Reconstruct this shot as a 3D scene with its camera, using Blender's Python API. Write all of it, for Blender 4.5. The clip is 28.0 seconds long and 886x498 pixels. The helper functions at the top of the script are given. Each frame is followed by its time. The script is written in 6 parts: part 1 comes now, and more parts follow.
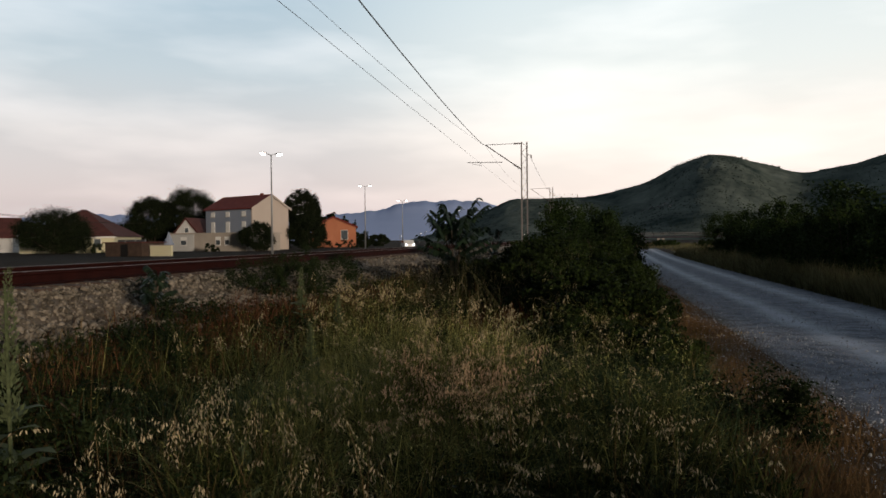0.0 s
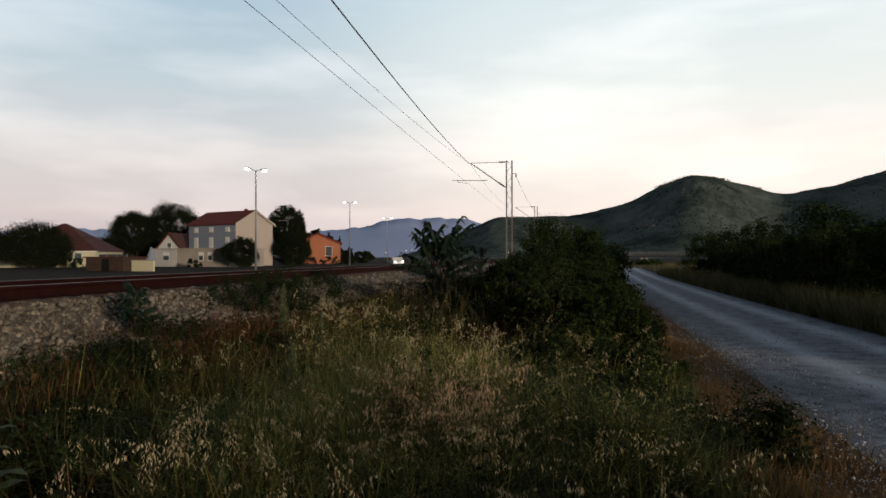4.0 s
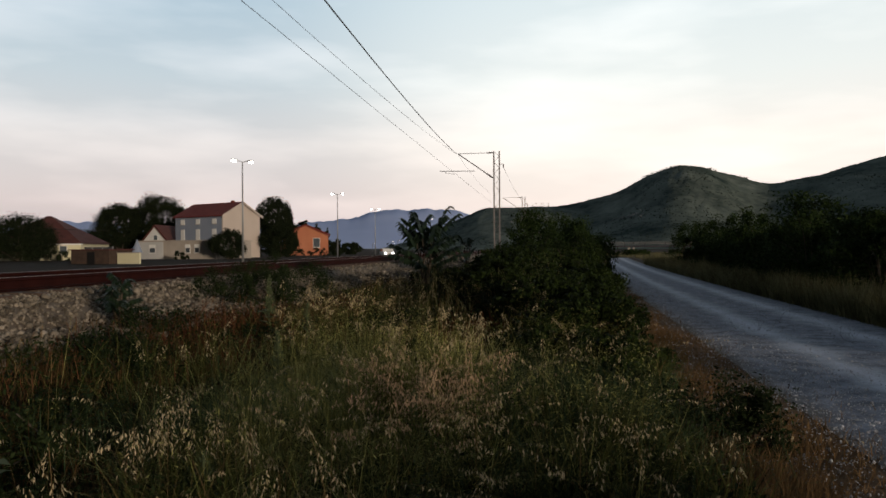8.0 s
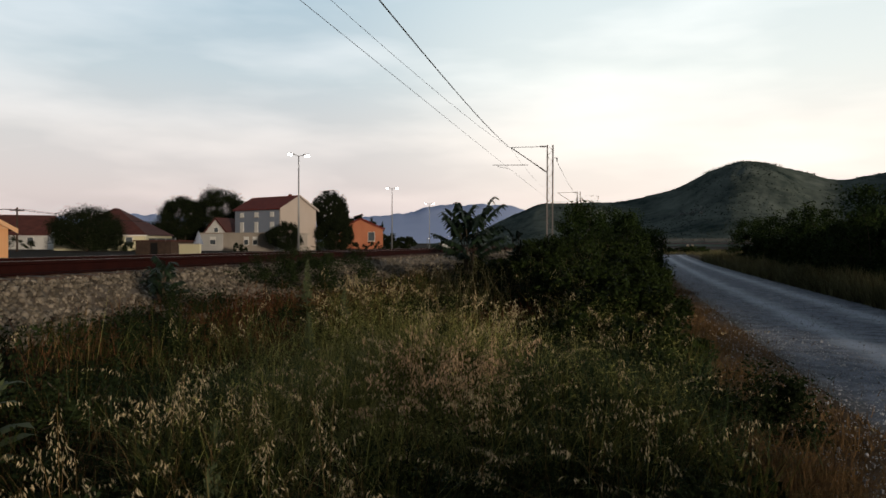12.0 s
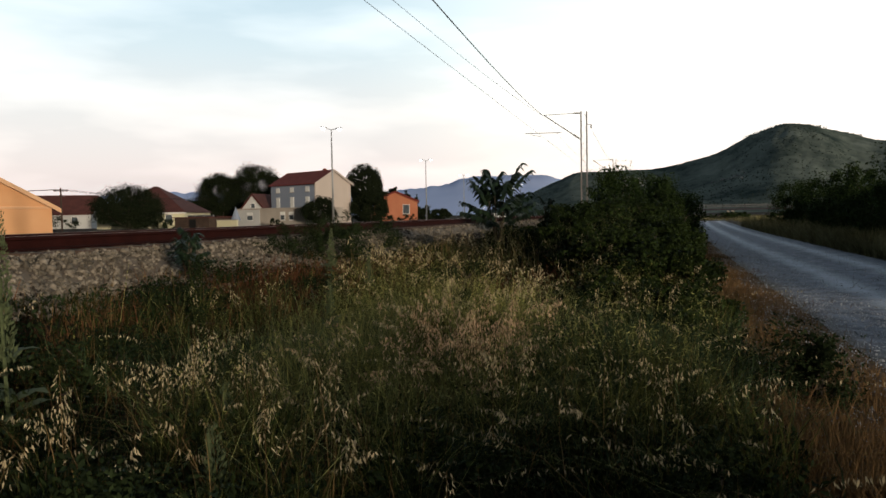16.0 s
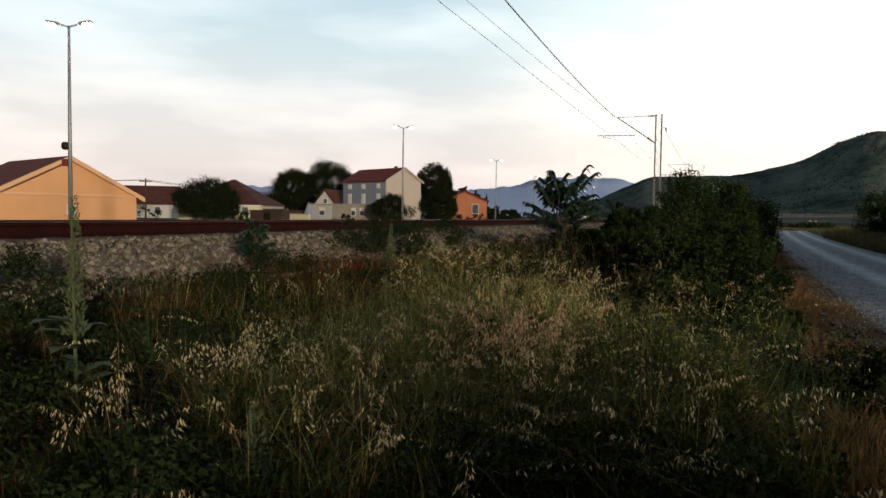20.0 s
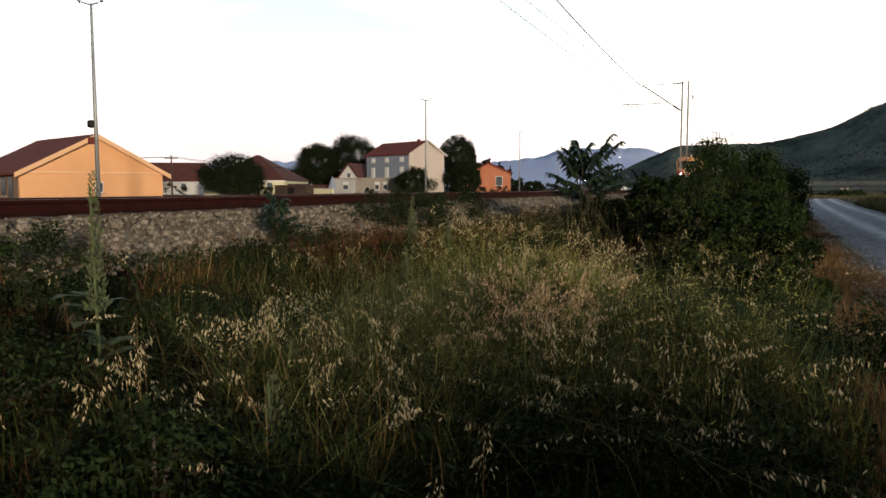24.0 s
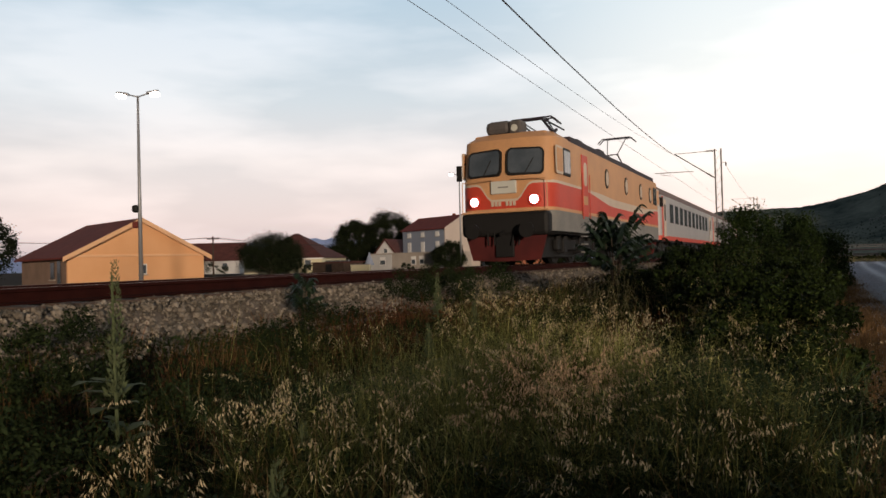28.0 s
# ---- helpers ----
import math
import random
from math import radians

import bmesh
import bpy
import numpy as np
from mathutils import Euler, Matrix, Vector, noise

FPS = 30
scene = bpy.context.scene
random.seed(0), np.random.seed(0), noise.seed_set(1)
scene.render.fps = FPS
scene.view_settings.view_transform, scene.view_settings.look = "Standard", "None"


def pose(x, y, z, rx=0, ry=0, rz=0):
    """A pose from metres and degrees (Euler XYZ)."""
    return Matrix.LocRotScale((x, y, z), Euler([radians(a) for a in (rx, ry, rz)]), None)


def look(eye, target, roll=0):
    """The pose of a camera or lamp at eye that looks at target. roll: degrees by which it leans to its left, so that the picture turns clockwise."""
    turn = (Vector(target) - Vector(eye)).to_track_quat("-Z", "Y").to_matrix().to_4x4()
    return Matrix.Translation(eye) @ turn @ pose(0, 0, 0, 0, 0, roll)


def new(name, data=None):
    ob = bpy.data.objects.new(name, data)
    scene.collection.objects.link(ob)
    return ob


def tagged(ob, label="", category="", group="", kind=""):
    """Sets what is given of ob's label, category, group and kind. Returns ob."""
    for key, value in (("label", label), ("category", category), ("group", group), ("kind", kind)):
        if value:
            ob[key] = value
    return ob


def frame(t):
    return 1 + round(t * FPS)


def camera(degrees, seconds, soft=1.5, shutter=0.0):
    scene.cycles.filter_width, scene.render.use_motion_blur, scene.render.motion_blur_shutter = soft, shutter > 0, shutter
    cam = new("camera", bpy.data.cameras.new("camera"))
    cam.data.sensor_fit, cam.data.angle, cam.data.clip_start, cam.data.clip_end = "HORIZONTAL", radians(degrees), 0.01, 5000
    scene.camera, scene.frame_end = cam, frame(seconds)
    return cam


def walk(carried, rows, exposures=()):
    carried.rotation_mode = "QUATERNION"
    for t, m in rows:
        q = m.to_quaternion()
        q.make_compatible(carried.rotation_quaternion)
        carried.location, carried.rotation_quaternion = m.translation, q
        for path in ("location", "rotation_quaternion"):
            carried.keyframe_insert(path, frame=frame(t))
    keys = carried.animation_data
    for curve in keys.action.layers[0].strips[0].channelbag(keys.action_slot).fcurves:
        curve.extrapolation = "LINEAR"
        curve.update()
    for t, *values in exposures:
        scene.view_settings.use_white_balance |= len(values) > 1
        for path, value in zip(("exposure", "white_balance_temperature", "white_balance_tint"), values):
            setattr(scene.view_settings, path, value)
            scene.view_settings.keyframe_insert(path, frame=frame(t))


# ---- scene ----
cam = camera(63.0, 28.0, soft=1.6)
PATH = [
    (0, (-0.084, 0.058, 1.451), (-0.461, 2.022, 1.425), -0.6),
    (0.5, (-0.102, 0.064, 1.47), (-0.48, 2.028, 1.467), 0.9),
    (1, (-0.105, 0.104, 1.46), (-0.498, 2.064, 1.493), 0.2),
    (1.5, (-0.089, 0.087, 1.462), (-0.47, 2.05, 1.497), -0.1),
    (2, (-0.089, 0.105, 1.46), (-0.46, 2.07, 1.493), -0.3),
    (2.5, (-0.086, 0.1, 1.461), (-0.449, 2.067, 1.488), 0.0),
    (3, (-0.081, 0.105, 1.458), (-0.436, 2.073, 1.488), -0.3),
    (3.5, (-0.084, 0.102, 1.455), (-0.431, 2.072, 1.48), -0.4),
    (4, (-0.086, 0.093, 1.46), (-0.421, 2.065, 1.482), -0.1),
    (4.5, (-0.082, 0.097, 1.458), (-0.412, 2.069, 1.483), -0.1),
    (6.5, (-0.061, 0.079, 1.454), (-0.365, 2.055, 1.463), -0.3),
    (7, (-0.058, 0.069, 1.453), (-0.359, 2.046, 1.459), -0.1),
    (7.5, (-0.058, 0.086, 1.449), (-0.361, 2.063, 1.457), -0.3),
    (8, (-0.051, 0.077, 1.445), (-0.354, 2.054, 1.442), -0.4),
    (8.5, (-0.058, 0.08, 1.446), (-0.356, 2.058, 1.424), 0.1),
    (9, (-0.074, 0.078, 1.435), (-0.37, 2.056, 1.44), -0.5),
    (9.5, (0.018, 0.081, 1.378), (-0.316, 2.049, 1.486), -0.2),
    (10, (0.043, 0.08, 1.393), (-0.31, 2.048, 1.444), 0.5),
    (10.5, (0.071, 0.064, 1.381), (-0.278, 2.033, 1.413), 0.5),
    (11, (0.107, 0.101, 1.373), (-0.29, 2.061, 1.402), 0.1),
    (11.5, (0.17, 0.129, 1.342), (-0.257, 2.083, 1.316), 1.0),
    (12, (0.168, 0.145, 1.347), (-0.284, 2.093, 1.331), 0.2),
    (12.5, (0.161, 0.152, 1.34), (-0.311, 2.096, 1.333), 0.5),
    (14.5, (0.282, 0.151, 1.29), (-0.276, 2.072, 1.247), -1.2),
    (15, (0.299, 0.156, 1.277), (-0.214, 2.089, 1.231), -0.6),
    (15.5, (0.302, 0.218, 1.27), (-0.274, 2.132, 1.196), -0.1),
    (16, (0.284, 0.275, 1.273), (-0.264, 2.196, 1.18), -1.0),
    (16.3, (0.244, 0.343, 1.269), (-0.397, 2.233, 1.135), 0.2),
    (16.5, (0.309, 0.301, 1.278), (-0.387, 2.173, 1.174), 1.6),
    (17, (0.376, 0.311, 1.255), (-0.329, 2.179, 1.144), 1.5),
    (17.5, (0.412, 0.268, 1.248), (-0.327, 2.124, 1.139), 0.7),
    (18, (0.389, 0.245, 1.245), (-0.253, 2.136, 1.142), 1.7),
    (18.5, (0.384, 0.239, 1.253), (-0.318, 2.109, 1.153), 1.3),
    (19, (0.426, 0.251, 1.259), (-0.312, 2.109, 1.212), -0.5),
    (19.5, (0.426, 0.24, 1.254), (-0.318, 2.095, 1.182), 0.4),
    (20, (0.428, 0.244, 1.25), (-0.299, 2.105, 1.157), 0.8),
    (20.5, (0.427, 0.282, 1.24), (-0.365, 2.116, 1.136), 0.8),
    (21, (0.428, 0.294, 1.236), (-0.338, 2.137, 1.099), 0.2),
    (21.5, (0.442, 0.294, 1.244), (-0.308, 2.141, 1.085), 0.4),
    (23.5, (0.431, 0.305, 1.239), (-0.348, 2.14, 1.072), 0.2),
    (24, (0.436, 0.307, 1.238), (-0.351, 2.138, 1.07), -0.0),
    (24.5, (0.514, 0.308, 1.24), (-0.338, 2.111, 1.092), -0.5),
    (25, (0.5, 0.309, 1.242), (-0.297, 2.137, 1.096), 1.1),
    (25.5, (0.557, 0.3, 1.244), (-0.32, 2.094, 1.135), 2.1),
    (26, (0.624, 0.311, 1.24), (-0.23, 2.117, 1.14), -0.4),
    (26.5, (0.614, 0.31, 1.254), (-0.248, 2.114, 1.188), -0.7),
    (27, (0.595, 0.32, 1.261), (-0.286, 2.115, 1.211), -1.2),
    (27.5, (0.593, 0.329, 1.271), (-0.285, 2.126, 1.256), -1.0),
    (28, (0.594, 0.339, 1.274), (-0.288, 2.134, 1.309), -1.5),
]
walk(cam, [(t, look(eye, target, roll)) for t, eye, target, roll in PATH],
     exposures=[(0.0, -0.7, 6450, 12), (0.8, -0.82, 6450, 12), (1.4, -0.82, 6450, 12), (2.2, -0.74, 6450, 12), (9.0, -0.7, 6450, 12), (11.5, -0.7, 6450, 11), (14.5, -0.56, 6450, 9), (16.0, -0.32, 6400, 8), (17.0, -0.04, 6450, 8), (18.0, -0.32, 6450, 8), (19.0, -0.32, 6450, 8), (20.0, -0.42, 6450, 8), (21.0, -0.12, 6450, 8), (24.0, 0.04, 6450, 9), (25.0, 0.12, 6500, 10), (26.0, -0.18, 6550, 11), (27.0, -0.38, 6550, 12), (28.0, -0.52, 6700, 16)])

# ---- sky and sun ----
TRACK_X, RAIL_Z = -7.55, 1.11


def sky():
    world = bpy.data.worlds.new("dusk_sky")
    scene.world = world
    world.use_nodes = True
    nt = world.node_tree
    nt.nodes.clear()
    N, L = nt.nodes.new, nt.links.new
    out, bg = N("ShaderNodeOutputWorld"), N("ShaderNodeBackground")
    air = N("ShaderNodeTexSky")
    air.sky_type, air.sun_disc = "NISHITA", False
    air.sun_elevation, air.sun_rotation = radians(6.0), radians(138.0)
    air.air_density, air.dust_density = 1.0, 2.0
    dim = N("ShaderNodeMix")
    dim.data_type, dim.blend_type = "RGBA", "MULTIPLY"
    dim.inputs["Factor"].default_value = 1.0
    dim.inputs["B"].default_value = (0.30, 0.30, 0.30, 1)
    L(air.outputs[0], dim.inputs["A"])
    co = N("ShaderNodeTexCoord")
    sep = N("ShaderNodeSeparateXYZ")
    L(co.outputs["Generated"], sep.inputs[0])
    # thin high cloud and haze, pink low down and pale blue higher up
    veil = N("ShaderNodeValToRGB")
    r = veil.color_ramp
    r.elements[0].position, r.elements[0].color = 0.0, (0.74, 0.66, 0.70, 1)
    r.elements[1].position, r.elements[1].color = 1.0, (0.05, 0.08, 0.125, 1)
    for p, c in ((0.06, (0.99, 0.86, 0.86, 1)), (0.14, (0.96, 0.92, 0.91, 1)), (0.22, (0.80, 0.91, 0.96, 1)), (0.36, (0.58, 0.80, 0.94, 1)), (0.55, (0.16, 0.24, 0.33, 1))):
        e = r.elements.new(p)
        e.color = c
    L(sep.outputs["Z"], veil.inputs[0])
    # the afterglow round the place where the sun went down
    way = N("ShaderNodeVectorMath")
    way.operation = "DOT_PRODUCT"
    way.inputs[1].default_value = Vector((0.30, 0.90, 0.30)).normalized()
    L(co.outputs["Generated"], way.inputs[0])
    glow = N("ShaderNodeMapRange")
    glow.interpolation_type = "SMOOTHERSTEP"
    glow.inputs["From Min"].default_value, glow.inputs["From Max"].default_value = 0.72, 1.0
    L(way.outputs["Value"], glow.inputs["Value"])
    warm = N("ShaderNodeMix")
    warm.data_type, warm.blend_type = "RGBA", "ADD"
    warm.inputs["B"].default_value = (0.48, 0.42, 0.30, 1)
    L(glow.outputs[0], warm.inputs["Factor"])
    L(veil.outputs[0], warm.inputs["A"])
    # streaks of cloud
    mp = N("ShaderNodeMapping")
    mp.inputs["Scale"].default_value = (1.6, 1.6, 7.0)
    mp.inputs["Rotation"].default_value = (0.0, 0.22, 0.3)
    L(co.outputs["Generated"], mp.inputs[0])
    ns = N("ShaderNodeTexNoise")
    ns.inputs["Scale"].default_value, ns.inputs["Detail"].default_value, ns.inputs["Roughness"].default_value = 2.1, 4.0, 0.5
    L(mp.outputs[0], ns.inputs["Vector"])
    cr = N("ShaderNodeMapRange")
    cr.inputs["From Min"].default_value, cr.inputs["From Max"].default_value = 0.42, 0.66
    cr.inputs["To Min"].default_value, cr.inputs["To Max"].default_value = 0.0, 0.36
    L(ns.outputs[0], cr.inputs["Value"])
    cloud = N("ShaderNodeMix")
    cloud.data_type, cloud.blend_type = "RGBA", "ADD"
    cloud.inputs["B"].default_value = (0.74, 0.62, 0.54, 1)
    L(cr.outputs[0], cloud.inputs["Factor"])
    L(warm.outputs["Result"], cloud.inputs["A"])
    mix = N("ShaderNodeMix")
    mix.data_type, mix.blend_type = "RGBA", "ADD"
    mix.inputs["Factor"].default_value = 0.12
    L(cloud.outputs["Result"], mix.inputs["A"])
    L(dim.outputs["Result"], mix.inputs["B"])
    # the sky dims away from the glow, overhead and behind
    back = N("ShaderNodeMapRange")
    back.interpolation_type = "SMOOTHSTEP"
    back.inputs["From Min"].default_value, back.inputs["From Max"].default_value = -0.35, 0.55
    back.inputs["To Min"].default_value, back.inputs["To Max"].default_value = 0.10, 1.0
    L(sep.outputs["Y"], back.inputs["Value"])
    fall = N("ShaderNodeVectorMath")
    fall.operation = "SCALE"
    L(mix.outputs["Result"], fall.inputs[0])
    L(back.outputs[0], fall.inputs["Scale"])
    L(fall.outputs[0], bg.inputs["Color"])
    bg.inputs["Strength"].default_value = 1.06
    L(bg.outputs[0], out.inputs[0])


sky()
sun = new("sun", bpy.data.lights.new("sun", "SUN"))
sun.data.energy, sun.data.angle, sun.data.color = 3.5, radians(3), (1.0, 0.83, 0.64)
sun.matrix_world = look((38, -42, 6), (0, 0, 0))


# ---- materials ----
def mat(name, col, col2=None, rough=0.8, metal=0.0, scale=6.0, fine=60.0, bump=0.0, spread=0.0, spec=0.4, emit=0.0, translucent=0.0, deep=1.0):
    """Two colours mixed by coarse and fine noise in world metres; spread: brightness change from piece to piece."""
    m = bpy.data.materials.new(name)
    m.use_nodes = True
    nt = m.node_tree
    N, L = nt.nodes.new, nt.links.new
    b = nt.nodes["Principled BSDF"]
    b.inputs["Roughness"].default_value, b.inputs["Metallic"].default_value = rough, metal
    b.inputs["Specular IOR Level"].default_value = spec
    col2 = col2 or tuple(c * 0.72 for c in col)
    co = N("ShaderNodeTexCoord")
    n1, n2 = N("ShaderNodeTexNoise"), N("ShaderNodeTexNoise")
    n1.inputs["Scale"].default_value, n2.inputs["Scale"].default_value = scale, fine
    n1.inputs["Detail"].default_value, n2.inputs["Detail"].default_value = 4, 3
    place = co.outputs["Object"]
    if deep != 1.0:
        mp = N("ShaderNodeMapping")
        mp.inputs["Scale"].default_value = (1.0, deep, 1.0)
        L(place, mp.inputs[0])
        place = mp.outputs[0]
    for n in (n1, n2):
        L(place, n.inputs["Vector"])
    ad = N("ShaderNodeMath")
    ad.operation = "MULTIPLY_ADD"
    ad.inputs[1].default_value = 0.5
    L(n2.outputs[0], ad.inputs[0])
    L(n1.outputs[0], ad.inputs[2])
    rg = N("ShaderNodeMapRange")
    rg.inputs["From Min"].default_value, rg.inputs["From Max"].default_value = 0.5, 1.0
    L(ad.outputs[0], rg.inputs["Value"])
    mx = N("ShaderNodeMix")
    mx.data_type = "RGBA"
    mx.inputs["A"].default_value, mx.inputs["B"].default_value = (*col, 1), (*col2, 1)
    L(rg.outputs[0], mx.inputs["Factor"])
    last = mx.outputs["Result"]
    if spread:
        ge = N("ShaderNodeNewGeometry")
        sc = N("ShaderNodeMapRange")
        sc.inputs["To Min"].default_value, sc.inputs["To Max"].default_value = 1 - spread, 1 + spread
        L(ge.outputs["Random Per Island"], sc.inputs["Value"])
        hs = N("ShaderNodeHueSaturation")
        L(last, hs.inputs["Color"])
        L(sc.outputs[0], hs.inputs["Value"])
        last = hs.outputs[0]
    L(last, b.inputs["Base Color"])
    if bump:
        bp = N("ShaderNodeBump")
        bp.inputs["Strength"].default_value, bp.inputs["Distance"].default_value = bump, 0.02
        L(ad.outputs[0], bp.inputs["Height"])
        L(bp.outputs[0], b.inputs["Normal"])
    if emit:
        b.inputs["Emission Color"].default_value = (*col, 1)
        b.inputs["Emission Strength"].default_value = emit
    if translucent:
        tr, ms = N("ShaderNodeBsdfTranslucent"), N("ShaderNodeMixShader")
        L(last, tr.inputs[0])
        ms.inputs[0].default_value = translucent
        L(b.outputs[0], ms.inputs[1])
        L(tr.outputs[0], ms.inputs[2])
        L(ms.outputs[0], nt.nodes["Material Output"].inputs[0])
    return m


def glass(name, col=(0.05, 0.06, 0.07)):
    return mat(name, col, tuple(c * 2.2 for c in col), rough=0.12, spec=0.7, scale=1.5)


def road_material():
    """Grey gravel, packed pale in two wheel tracks, with earth at the edges."""
    m = mat("gravel_road", (0.075, 0.090, 0.118), (0.29, 0.33, 0.41), 0.9, scale=3.5, fine=24, bump=1.0, spec=0.15)
    nt = m.node_tree
    N, L = nt.nodes.new, nt.links.new
    b = nt.nodes["Principled BSDF"]
    gravel = b.inputs["Base Color"].links[0].from_socket

    def calc(op, a, c=None, d=None):
        n = N("ShaderNodeMath")
        n.operation = op
        for k, v in enumerate((a, c, d)):
            if v is not None:
                if isinstance(v, (int, float)):
                    n.inputs[k].default_value = v
                else:
                    L(v, n.inputs[k])
        return n.outputs[0]

    def blend(a, col, fac):
        n = N("ShaderNodeMix")
        n.data_type = "RGBA"
        L(fac, n.inputs["Factor"])
        L(a, n.inputs["A"])
        n.inputs["B"].default_value = (*col, 1)
        return n.outputs["Result"]

    def ramp(v, lo, hi):
        n = N("ShaderNodeMapRange")
        n.interpolation_type = "SMOOTHSTEP"
        n.inputs["From Min"].default_value, n.inputs["From Max"].default_value = lo, hi
        L(v, n.inputs["Value"])
        return n.outputs[0]
    co, sp = N("ShaderNodeTexCoord"), N("ShaderNodeSeparateXYZ")
    L(co.outputs["Object"], sp.inputs[0])
    n1 = N("ShaderNodeTexNoise")
    n1.inputs["Scale"].default_value, n1.inputs["Detail"].default_value = 1.1, 6
    L(co.outputs["Object"], n1.inputs["Vector"])
    n2 = N("ShaderNodeTexNoise")
    n2.inputs["Scale"].default_value, n2.inputs["Detail"].default_value = 22, 3
    L(co.outputs["Object"], n2.inputs["Vector"])
    u = calc("MULTIPLY_ADD", calc("MULTIPLY", sp.outputs["Y"], sp.outputs["Y"]), -0.0003, calc("MULTIPLY_ADD", sp.outputs["Y"], -0.012, sp.outputs["X"]))
    wob = calc("ADD", calc("MULTIPLY_ADD", n1.outputs[0], 0.7, -0.35), calc("MULTIPLY_ADD", n2.outputs[0], 0.3, -0.15))
    d1 = calc("ABSOLUTE", calc("ADD", u, -3.2))
    d2 = calc("ABSOLUTE", calc("ADD", u, -4.55))
    d = calc("ADD", calc("MINIMUM", d1, d2), wob)
    packed = calc("MULTIPLY", ramp(d, 0.5, -0.15), 0.85)
    edge = calc("ADD", calc("ABSOLUTE", calc("ADD", u, -3.75)), wob)
    earth = calc("MULTIPLY", ramp(edge, 1.45, 1.95), 0.85)
    col = blend(gravel, (0.56, 0.62, 0.72), packed)
    col = blend(col, (0.10, 0.085, 0.065), earth)
    L(col, b.inputs["Base Color"])
    return m


